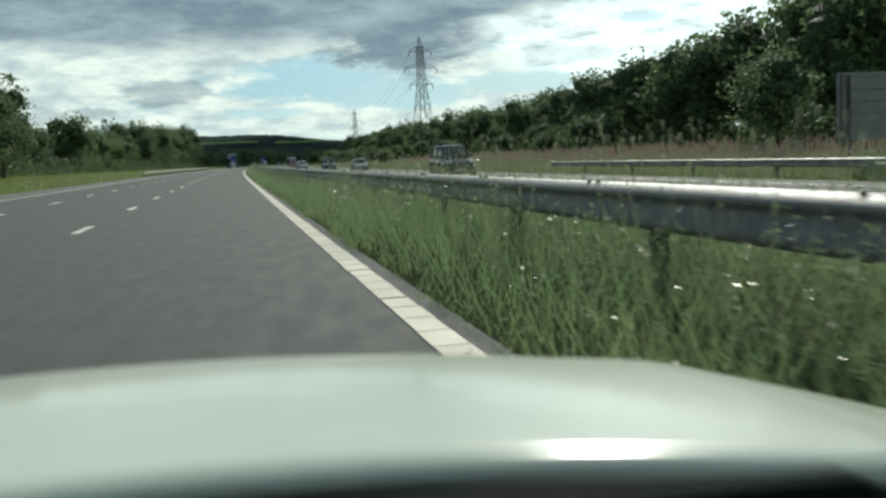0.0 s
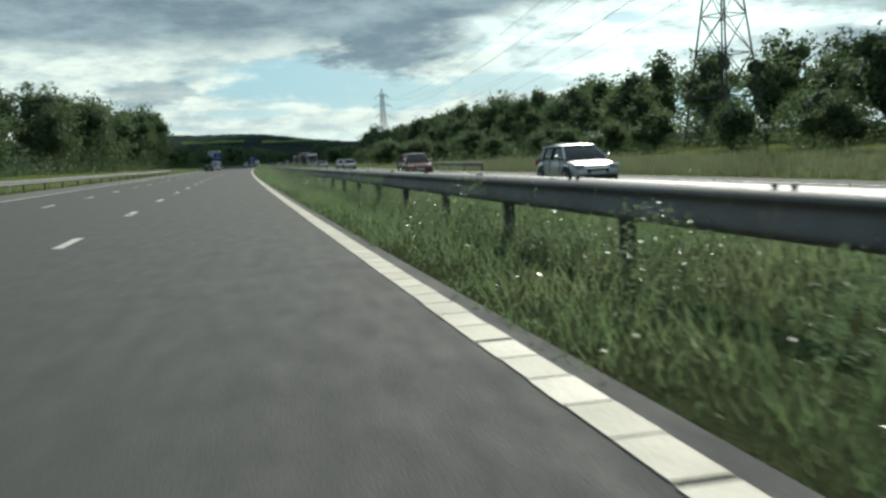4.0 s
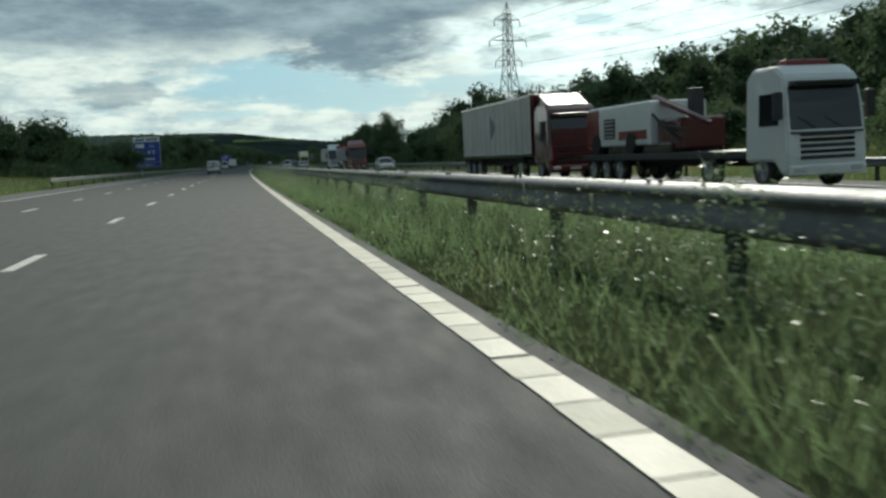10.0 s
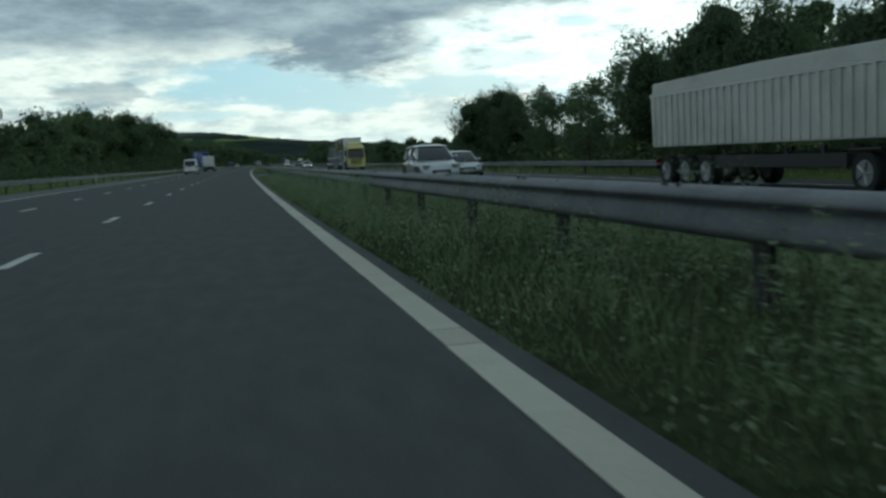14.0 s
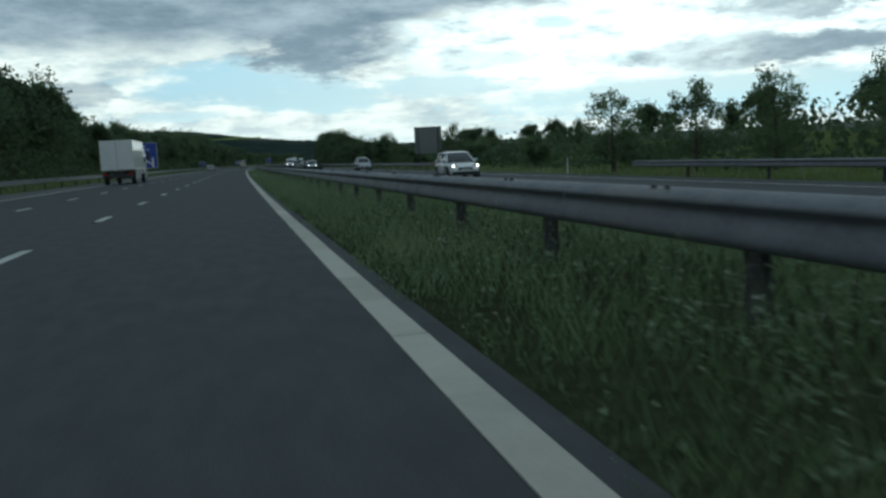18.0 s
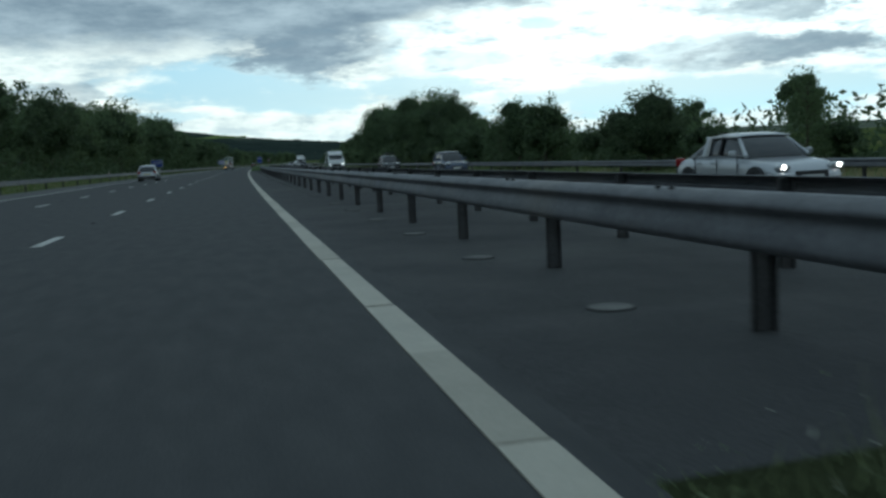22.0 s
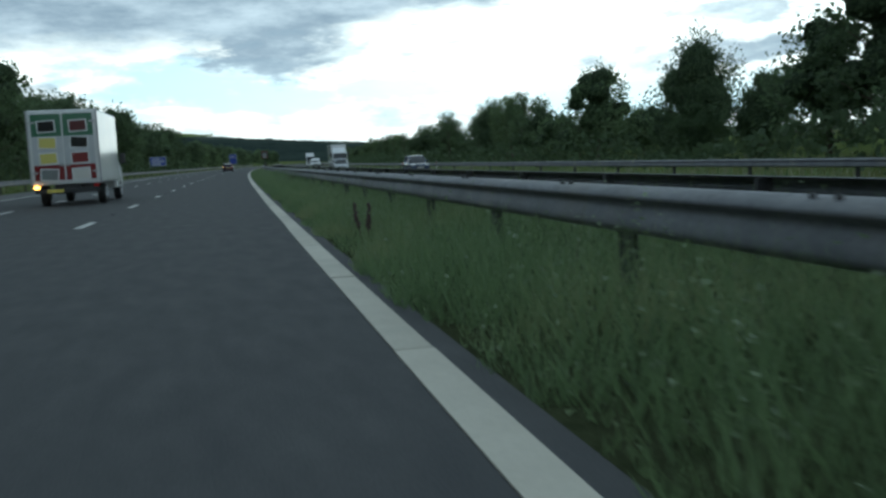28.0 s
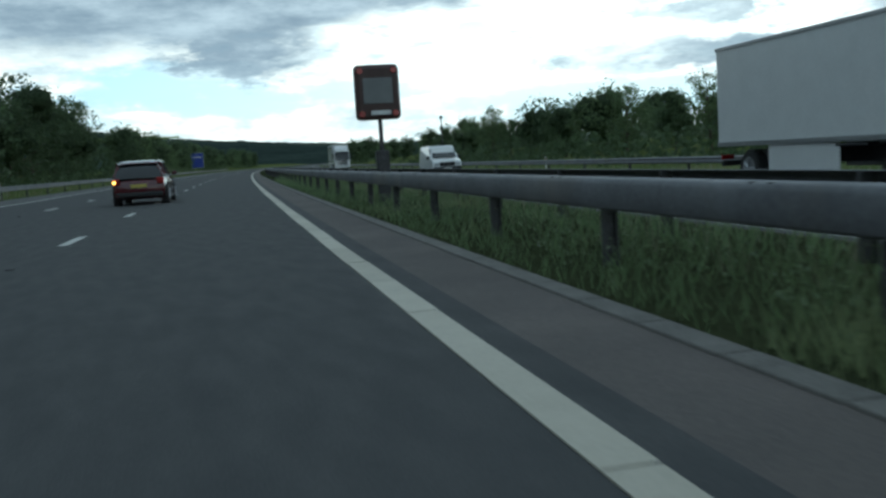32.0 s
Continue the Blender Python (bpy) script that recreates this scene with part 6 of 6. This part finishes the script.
# ---- pylons, signs, masts ----
def pylon(s, d, height=29.5):
    p = thing("electricity_pylon", put(s, d, lie(d), 20), "tall grey steel lattice electricity pylon behind the trees", "pylon", "pylons")
    k = height / 29.5

    def half(z):
        return (2.6 + (0.85 - 2.6) * min(1, z / (17.5 * k))) if z < 17.5 * k else 0.85 - (0.85 - 0.55) * (z - 17.5 * k) / (9.5 * k)

    steel = STEEL_POST
    tiers = [0, 4.5 * k, 8.5 * k, 12 * k, 15 * k, 17.5 * k, 19.8 * k, 22 * k, 24 * k, 26 * k, 27.2 * k]
    for sx in (-1, 1):
        for sy in (-1, 1):
            for a, b in zip(tiers, tiers[1:]):
                part("leg", tube(bmesh.new(), (sx * half(a), sy * half(a), a), (sx * half(b), sy * half(b), b), 0.09, 0.08, 4), steel, p)
            part("leg", tube(bmesh.new(), (sx * half(tiers[-1]), sy * half(tiers[-1]), tiers[-1]), (0, 0, height), 0.07, 0.05, 4), steel, p)
    for a, b in zip(tiers, tiers[1:]):
        for face in range(4):
            r = Matrix.Rotation(face * math.pi / 2, 3, "Z")
            ha, hb = half(a), half(b)
            for s1, s2 in ((1, -1), (-1, 1)):
                part("brace", tube(bmesh.new(), r @ Vector((s1 * ha, ha, a)), r @ Vector((s2 * hb, hb, b)), 0.05, 0.05, 4), steel, p)
            part("brace", tube(bmesh.new(), r @ Vector((-hb, hb, b)), r @ Vector((hb, hb, b)), 0.045, 0.045, 4), steel, p)
    for z, arm in ((18.0 * k, 3.1), (22.0 * k, 4.4), (26.0 * k, 3.0)):
        for sx in (-1, 1):
            bm = bmesh.new()
            h = half(z)
            for sy in (-1, 1):
                tube(bm, (sx * h, sy * h, z), (sx * arm, 0, z), 0.06, 0.04, 4)
                tube(bm, (sx * h, sy * h, z + 1.3 * k), (sx * arm, 0, z), 0.05, 0.04, 4)
            a = part("cross_arm", bm, steel, p)
            part("insulator", tube(bmesh.new(), (sx * arm, 0, z), (sx * (arm + 0.15), 0, z - 1.3), 0.09, 0.09, 6), BROWN, a)
    return p


def power_lines(a, b):
    """Sagging conductors between two pylons."""
    for z, arm in ((16.8, 3.2), (20.8, 4.5), (24.8, 3.1)):
        for sx in (-1, 1):
            rot = Matrix.Rotation(radians(20), 3, "Z")
            p0 = at(*a, lie(a[1])) + rot @ Vector((sx * arm, 0, z))
            p1 = at(*b, lie(b[1])) + rot @ Vector((sx * arm, 0, z))
            n = 14
            pts = [p0.lerp(p1, i / n) - Vector((0, 0, 6.0 * 4 * (i / n) * (1 - i / n))) for i in range(n + 1)]
            bm = bmesh.new()
            rings = [[bm.verts.new(q + Vector((0.024 * math.cos(k), 0, 0.024 * math.sin(k)))) for k in (0.5, 2.6, 4.7)] for q in pts]
            for u, w in zip(rings, rings[1:]):
                for k in range(3):
                    bm.faces.new((u[k], u[k - 1], w[k - 1], w[k]))
            tagged(part("power_line", bm, STEEL_POST), "thin dark overhead power line between pylons", "cable", "power lines")


def text_mesh(body, size, mat=None):
    cu = bpy.data.curves.new("text", "FONT")
    cu.body, cu.size, cu.extrude = body, size, 0.004
    ob = bpy.data.objects.new("text", cu)
    me = bpy.data.meshes.new_from_object(ob)
    bpy.data.objects.remove(ob)
    if mat:
        me.materials.append(mat)
    return me


def sign(s, d, w, h, z0, label, face=SIGN_BLUE, towards=True, posts=2):
    """A board on posts; its face looks back along the road, or away from the viewer."""
    t = thing("road_sign", put(s, d, lie(d), 0 if towards else 180), label, "road sign")
    b = part("board", boxed(-w / 2, w / 2, -0.02, 0.02, z0, z0 + h, bevel=0.008), face, t)
    for i in range(posts):
        x = (-w * 0.36 + w * 0.72 * i / (posts - 1)) if posts > 1 else 0
        part("post", tube(bmesh.new(), (x, 0.09, -0.5), (x, 0.09, z0 + h - 0.1), 0.06, 0.06, 8), STEEL_POST, t)
    if towards:
        for x0, x1, za, zb in ((-w / 2, w / 2, z0, z0 + 0.07), (-w / 2, w / 2, z0 + h - 0.07, z0 + h), (-w / 2, -w / 2 + 0.07, z0 + 0.07, z0 + h - 0.07), (w / 2 - 0.07, w / 2, z0 + 0.07, z0 + h - 0.07)):
            part("border", boxed(x0, x1, -0.026, -0.0201, za, zb), SIGN_WHITE, b)
    else:
        n = 6
        for i in range(n):
            z = z0 + 0.15 + (h - 0.3) * i / (n - 1)
            part("rail", boxed(-w / 2, w / 2, 0.02, 0.06, z - 0.03, z + 0.03), SIGN_BACK, b)
        for sx in (-1, 1):
            part("edge_channel", boxed(sx * w * 0.44 - 0.05, sx * w * 0.44 + 0.05, 0.06, 0.10, z0 - 0.1, z0 + h), STEEL, b)
    return t, b


def bars(b, x0, x1, z, hgt, n, mat=None, y=-0.03):
    """Unreadable writing as a run of plain bars."""
    rng = random.Random(int(z * 100) + n)
    step = (x1 - x0) / n
    for i in range(n):
        if rng.random() < 0.12:
            continue
        part("letter_bar", boxed(x0 + i * step, x0 + i * step + step * 0.72, y, -0.0202, z, z + hgt), mat or SIGN_WHITE, b)


def words(b, body, size, x, z, mat=None):
    me = text_mesh(body, size)
    me.materials.append(mat or SIGN_WHITE)
    part("lettering", me, None, b, m=Matrix.Translation((x, -0.026, z)) @ Matrix.Rotation(math.pi / 2, 4, "X"))


def furniture():
    # services sign
    t, b = sign(562, -20.2, 5.2, 6.2, 1.0, "blue motorway services sign with white symbols and a white name panel")
    part("name_panel", boxed(-2.5, 2.5, -0.03, -0.0202, 6.15, 7.1), SIGN_WHITE, b)
    bars(b, -2.1, 2.2, 6.4, 0.45, 12, DARK, -0.036)
    part("white_panel", boxed(-2.2, -0.5, -0.03, -0.0202, 4.95, 5.75), SIGN_WHITE, b)
    words(b, "2m", 0.75, 0.5, 5.05)
    for i, x in enumerate((-1.7, -0.65, 0.4)):
        part("symbol", boxed(x - 0.25, x + 0.22, -0.03, -0.0202, 3.75, 4.35, bevel=0.0), SIGN_WHITE, b)
    for k in (1, -1):
        part("symbol", boxed(-0.07, 0.07, -0.004, 0.004, -0.45, 0.45), SIGN_WHITE, b, m=Matrix.Translation((1.3, -0.026, 4.05)) @ Matrix.Rotation(radians(32 * k), 4, "Y"))
    part("symbol", tube(bmesh.new(), (-1.3, -0.026, 2.7), (-1.3, -0.0205, 2.7), 0.32, 0.32, 16), SIGN_WHITE, b)
    part("symbol", boxed(-0.5, 1.5, -0.03, -0.0202, 2.55, 2.85), SIGN_WHITE, b)
    part("symbol", boxed(-0.5, -0.1, -0.03, -0.0202, 2.85, 3.05), SIGN_WHITE, b)
    part("border", boxed(-2.5, 2.5, -0.026, -0.0201, 2.02, 2.08), SIGN_WHITE, b)
    bars(b, -2.2, 1.2, 1.4, 0.28, 14)
    # junction sign
    t, b = sign(840, -19.2, 5.3, 4.9, 0.9, "large blue junction direction sign with a white slip road arrow")
    bars(b, -2.2, 0.6, 4.95, 0.38, 10)
    bars(b, -2.2, 1.3, 4.30, 0.38, 12)
    words(b, "A631(M)", 0.78, -2.25, 3.35)
    words(b, "(A1)", 0.78, -2.25, 2.5)
    bars(b, -2.0, -0.4, 1.45, 0.4, 6, BROWN)
    part("arrow", boxed(1.55, 1.95, -0.03, -0.0202, 1.1, 2.9), SIGN_WHITE, b)
    part("arrow", boxed(-0.95, 0.95, -0.004, 0.004, -0.16, 0.16), SIGN_WHITE, b, m=Matrix.Translation((0.85, -0.026, 2.15)) @ Matrix.Rotation(radians(32), 4, "Y"))
    # smaller blue signs
    t, b = sign(1196, -17.8, 3.1, 1.75, 1.4, "small blue direction sign with white writing")
    bars(b, -1.1, 0.9, 2.55, 0.25, 8)
    bars(b, -1.1, 1.2, 2.1, 0.25, 10)
    bars(b, -1.1, 0.6, 1.65, 0.25, 7)
    t, b = sign(985, -17.5, 2.2, 1.4, 1.2, "small blue marker sign with white writing")
    bars(b, -0.8, 0.8, 1.9, 0.25, 6)
    t, b = sign(1420, -17.6, 3.4, 4.2, 1.4, "tall blue junction countdown sign with white bars")
    bars(b, -1.2, 1.2, 4.3, 0.4, 6)
    # the back of a big sign on the far verge
    sign(763.5, 21.6, 3.3, 3.2, 1.75, "grey back of a large road sign on two posts", SIGN_BACK, towards=False)
    sign(33, 24.4, 3.6, 2.7, 1.1, "dark grey back of a large road sign in the rough grass", SIGN_BACK, towards=False)
    sign(937, 20.6, 0.75, 0.9, 1.5, "small grey sign back on a single post", SIGN_BACK, towards=False, posts=1)
    # the signal on its stem in the central reserve
    t = thing("matrix_signal", put(1169.5, 2.35, 0), "dark motorway matrix signal with corner lamps on a steel stem", "road signal")
    b = part("housing", boxed(-0.52, 0.52, -0.14, 0.14, 1.95, 3.21, bevel=0.10), BROWN, t)
    part("display", boxed(-0.34, 0.34, -0.16, -0.135, 2.32, 2.90, bevel=0.01), SIGN_BACK, b, "grey blank display")
    part("name_plate", boxed(-0.18, 0.27, -0.16, -0.135, 2.06, 2.16), SIGN_WHITE, b)
    for sx in (-1, 1):
        for z in (2.09, 3.07):
            part("corner_lamp", tube(bmesh.new(), (sx * 0.39, -0.16, z), (sx * 0.39, -0.13, z), 0.07, 0.08, 12), LAMP_RED, b)
    part("stem", tube(bmesh.new(), (0.03, 0, 0.5), (0.03, 0, 2.1), 0.05, 0.05, 10), STEEL_POST, t)
    part("base_column", boxed(-0.12, 0.18, -0.12, 0.12, -0.2, 1.25, bevel=0.03), STEEL_POST, t)
    # camera mast
    t = thing("camera_mast", put(1252, 21.5, lie(21.5)), "slim steel camera mast beside the far carriageway", "mast")
    part("pole", tube(bmesh.new(), (0, 0, -0.3), (0, 0, 5.6), 0.09, 0.06, 8), STEEL_POST, t)
    part("camera_head", boxed(-0.16, 0.16, -0.2, 0.2, 5.55, 5.9, bevel=0.03), SIGN_BACK, t)
    # marker posts along both verges
    bm = bmesh.new()
    box(bm, -0.05, 0.05, -0.02, 0.02, -0.2, 0.95, bevel=0.01)
    first = None
    for i in range(13):
        s = 12 + i * 100
        for d in (-15.8, 20.6):
            if first is None:
                first = thing("marker_post", put(s, d, lie(d)), "short white plastic marker post in the verge", "marker post", "marker posts")
                p = part("post_body", bm, SIGN_WHITE, first)
                part("reflector", boxed(-0.035, 0.035, -0.03, -0.0201, 0.72, 0.86), LAMP_RED, first)
            else:
                copy_thing(first, put(s, d, lie(d)))
    pylon(225.6, 42.8, 29.0)
    pylon(547, 52.1, 29.5)
    power_lines((225.6, 42.8), (547, 52.1))


# ---- small things in the central reserve ----
def reserve_details():
    # dark dock stalks
    rng = random.Random(3)
    stalks = []
    for k in range(3):
        bm = bmesh.new()
        a = k * 2.2
        p = Vector((0.05 * math.cos(a), 0.05 * math.sin(a), 0))
        q = Vector((0.13 * math.cos(a), 0.13 * math.sin(a), 0.44 + 0.1 * rng.random()))
        tube(bm, p, q, 0.008, 0.005, 4)
        for j in range(9):
            c = p.lerp(q, 0.45 + j * 0.06)
            bmesh.ops.create_icosphere(bm, subdivisions=1, radius=0.026 - 0.001 * j + 0.008 * rng.random(), matrix=Matrix.Translation(c + Vector((rng.uniform(-0.012, 0.012), rng.uniform(-0.012, 0.012), 0))))
        stalks.append(mesh_of(bm, "stalk", BROWN))
    for s, d in ((269.8, 1.02), (270.3, 1.25), (262.4, 1.31), (262.3, 1.53), (262.9, 1.66), (271.5, 1.2), (431.5, 1.5), (432.3, 1.7), (775, 1.4), (781, 1.3), (1049.5, 1.5), (1050.1, 1.6), (1021, 0.75), (1092.6, 0.95), (1055, 1.9)):
        t = thing("dock_plant", put(s, d, 0.02, s * 50 % 360), "dead brown dock stalks standing in the grass", "plant", "dock plants")
        for st in stalks:
            part("stalk", st, None, t)
    # daisies
    bm = bmesh.new()
    for k in range(9):
        a = k * 0.698
        tube(bm, (0.007 * math.cos(a), 0.007 * math.sin(a), 0), (0.026 * math.cos(a), 0.026 * math.sin(a), 0.003), 0.006, 0.005, 4)
    head = mesh_of(bm, "flower", SIGN_WHITE)
    eye = mesh_of(tube(bmesh.new(), (0, 0, -0.003), (0, 0, 0.007), 0.009, 0.007, 7), "eye", PLATE_Y)
    stem = mesh_of(tube(bmesh.new(), (0, 0, -0.22), (0, 0, 0.0), 0.003, 0.003, 3), "stem", WEED)
    t = thing("daisy_clump", put(729.4, 0.62, 0.0), "clump of white daisies at the edge of the grass", "flowers")
    for i in range(26):
        m = Matrix.Translation((rng.uniform(-0.2, 0.26), rng.uniform(-0.6, 0.6), 0.16 + 0.06 * rng.random())) @ Matrix.Rotation(rng.uniform(-0.5, 0.5), 4, "X")
        fl = part("flower", head, None, t, m=m)
        part("flower_eye", eye, None, fl)
        part("stem", stem, None, fl)
    # drain covers let into the paved stretch
    bm = bmesh.new()
    tube(bm, (0, 0, -0.05), (0, 0, 0.002), 0.165, 0.165, 18)
    cover = mesh_of(bm, "cover", ASPHALT_SHOULDER)
    bm = bmesh.new()
    tube(bm, (0, 0, 0.0), (0, 0, 0.004), 0.14, 0.14, 18)
    lid = mesh_of(bm, "lid", material("pale_patch_concrete", (0.20, 0.195, 0.178), (0.10, 0.099, 0.093), rough=0.9, scale=3, fine=30, bump=0.3, stain=(0.10, 0.10, 0.098)))
    for i in range(7, 52):
        s = 779.07 + i * 3.43
        if i % 9 == 4:
            continue
        t = thing("drain_cover", put(s, 1.55, 0), "round pale concrete drain cover set in asphalt", "drain cover", "drain covers")
        part("surround", cover, None, t)
        part("lid", lid, None, t)
    # kerbed channel where the reserve widens
    n = 0
    kerb = mesh_of(boxed(-0.095, 0.095, -0.45, 0.45, -0.1, 0.045, bevel=0.012), "kerb_stone", material("kerb_concrete", (0.17, 0.16, 0.145), (0.11, 0.105, 0.095), rough=0.9, scale=4, fine=40, bump=0.5))
    k = thing("kerb", put(1150, 1.20, 0), "grey concrete kerb stones along the central reserve", "kerb", kind="structure")
    inv = k.matrix_basis.inverted()
    for i in range(95):
        part("kerb_stone", kerb, None, k, m=inv @ put(1150.5 + i * 0.92, 1.20, 0))
    strip("road_margin", [0.20, 0.45], 1149, 1400, 4, ASPHALT, lambda s, d: 0.008, "dark asphalt margin beside the edge line", category="paving")
    strip("hard_strip", [0.45, 1.18], 1149, 1400, 4, material("brown_surfacing", (0.12, 0.10, 0.09), (0.085, 0.075, 0.07), rough=0.9, scale=0.8, fine=40, bump=0.6), lambda s, d: 0.008 + 0.025 * (d - 0.45), "brown-grey surfaced strip beside the edge line", category="paving")
    # road studs and litter
    bm = boxed(-0.05, 0.05, -0.06, 0.06, -0.01, 0.016, bevel=0.01)
    stud = mesh_of(bm, "road_stud", BLACK)
    for i in range(68):
        for d in (-3.75, -7.4):
            part("road_stud", stud, None, road, m=put(i * 18 + 8.0, d, 0.0))
    # willowherb on the bank
    g = np.random.default_rng(9)
    m = 5200
    s, d = g.uniform(25, 160, m), 22.5 + 12 * g.random(m)
    z = np.array([lie(q) for q in d])
    h = 0.7 + 0.5 * g.random(m)
    v = blades(g, s, d, z, h, np.full(m, 0.014), 0.1 + 0.1 * g.random(m))
    tips = v[:, 2]
    heads = np.stack([tips - np.array([0.035, 0, 0.35]), tips - np.array([-0.035, 0, 0.35]), tips + np.array([0, 0, 0.08])], 1)
    pink = material("willowherb_flower", (0.36, 0.20, 0.24), (0.28, 0.22, 0.17), rough=0.8, scale=1, fine=8, random_by="island", through_light=0.2)
    tagged(new("willowherb", tris_mesh("willowherb", np.concatenate([v, heads]), pink)), "pink willowherb and dry stalks on the far bank", "wildflowers", kind="stuff")


# ---- distance ----
def hills():
    # woodland colour lifted slightly to carry distance haze
    far_wood = material("hazed_woodland", (0.046, 0.064, 0.054), (0.022, 0.033, 0.030), rough=1.0, spec=0.0, scale=0.012, fine=0.11, bump=0.6)
    crop = material("distant_field", (0.20, 0.24, 0.09), (0.14, 0.19, 0.06), rough=1.0, spec=0.0, scale=0.01, fine=0.1)
    eye = at(0, 0)

    def ridge(name, dist, rise, a0, a1, label, rough):
        verts, faces = [], []
        n, rows = 900, 7
        for i in range(n + 1):
            az = radians(a0 + (a1 - a0) * i / n)
            top = rise(math.degrees(az)) + rough * (noise.noise(Vector((i * 0.04, dist * 0.01, 0))) + 0.5 * noise.noise(Vector((i * 0.16, 4, 0))) + 0.5 * noise.noise(Vector((i * 0.55, 9, 0))))
            for j in range(rows):
                k = j / (rows - 1)
                r = dist + k * 700
                z = top * math.sin(k * math.pi / 2) - 4 * (1 - k)
                verts.append((eye.x + r * math.sin(az), eye.y + r * math.cos(az), z))
        for i in range(n):
            for j in range(rows - 1):
                a = i * rows + j
                faces.append((a, a + rows, a + rows + 1, a + 1))
        me = bpy.data.meshes.new(name)
        me.from_pydata(verts, [], faces)
        me.materials.append(far_wood)
        ob = new(name, me)
        return tagged(ob, label, "hill", kind="structure")

    def rise(az):
        pts = [(-60, 80), (-20, 112), (-6, 112), (-1, 102), (4, 64), (9, 42), (14, 38), (30, 36), (60, 30)]
        for (x0, y0), (x1, y1) in zip(pts, pts[1:]):
            if az <= x1:
                return y0 + (y1 - y0) * (az - x0) / (x1 - x0)
        return pts[-1][1]

    ridge("hill_backdrop", 2700, rise, -60, 60, "dark wooded ridge along the horizon", 4.0)
    ridge("hill_near", 2050, lambda az: rise(az) * 0.52, -60, 60, "lower wooded rise in front of the ridge", 3.0)
    # pale fields on the slope
    for a0, a1, z0, z1, r in ((-5.4, -2.0, 68, 76, 2985), (-1.0, 2.2, 62, 69, 2985), (-16, -11, 66, 74, 2985)):
        verts = []
        for i in range(13):
            az = radians(a0 + (a1 - a0) * i / 12)
            for z, rr in ((z0, r - 60), (z1 + 2 * math.sin(i), r + 10)):
                verts.append((eye.x + rr * math.sin(az), eye.y + rr * math.cos(az), z))
        me = bpy.data.meshes.new("field")
        me.from_pydata(verts, [], [(2 * i, 2 * i + 2, 2 * i + 3, 2 * i + 1) for i in range(12)])
        me.materials.append(crop)
        tagged(new("field_backdrop", me), "pale green field on the distant hillside", "field", kind="structure")


traffic()
own_car()
furniture()
reserve_details()
hills()
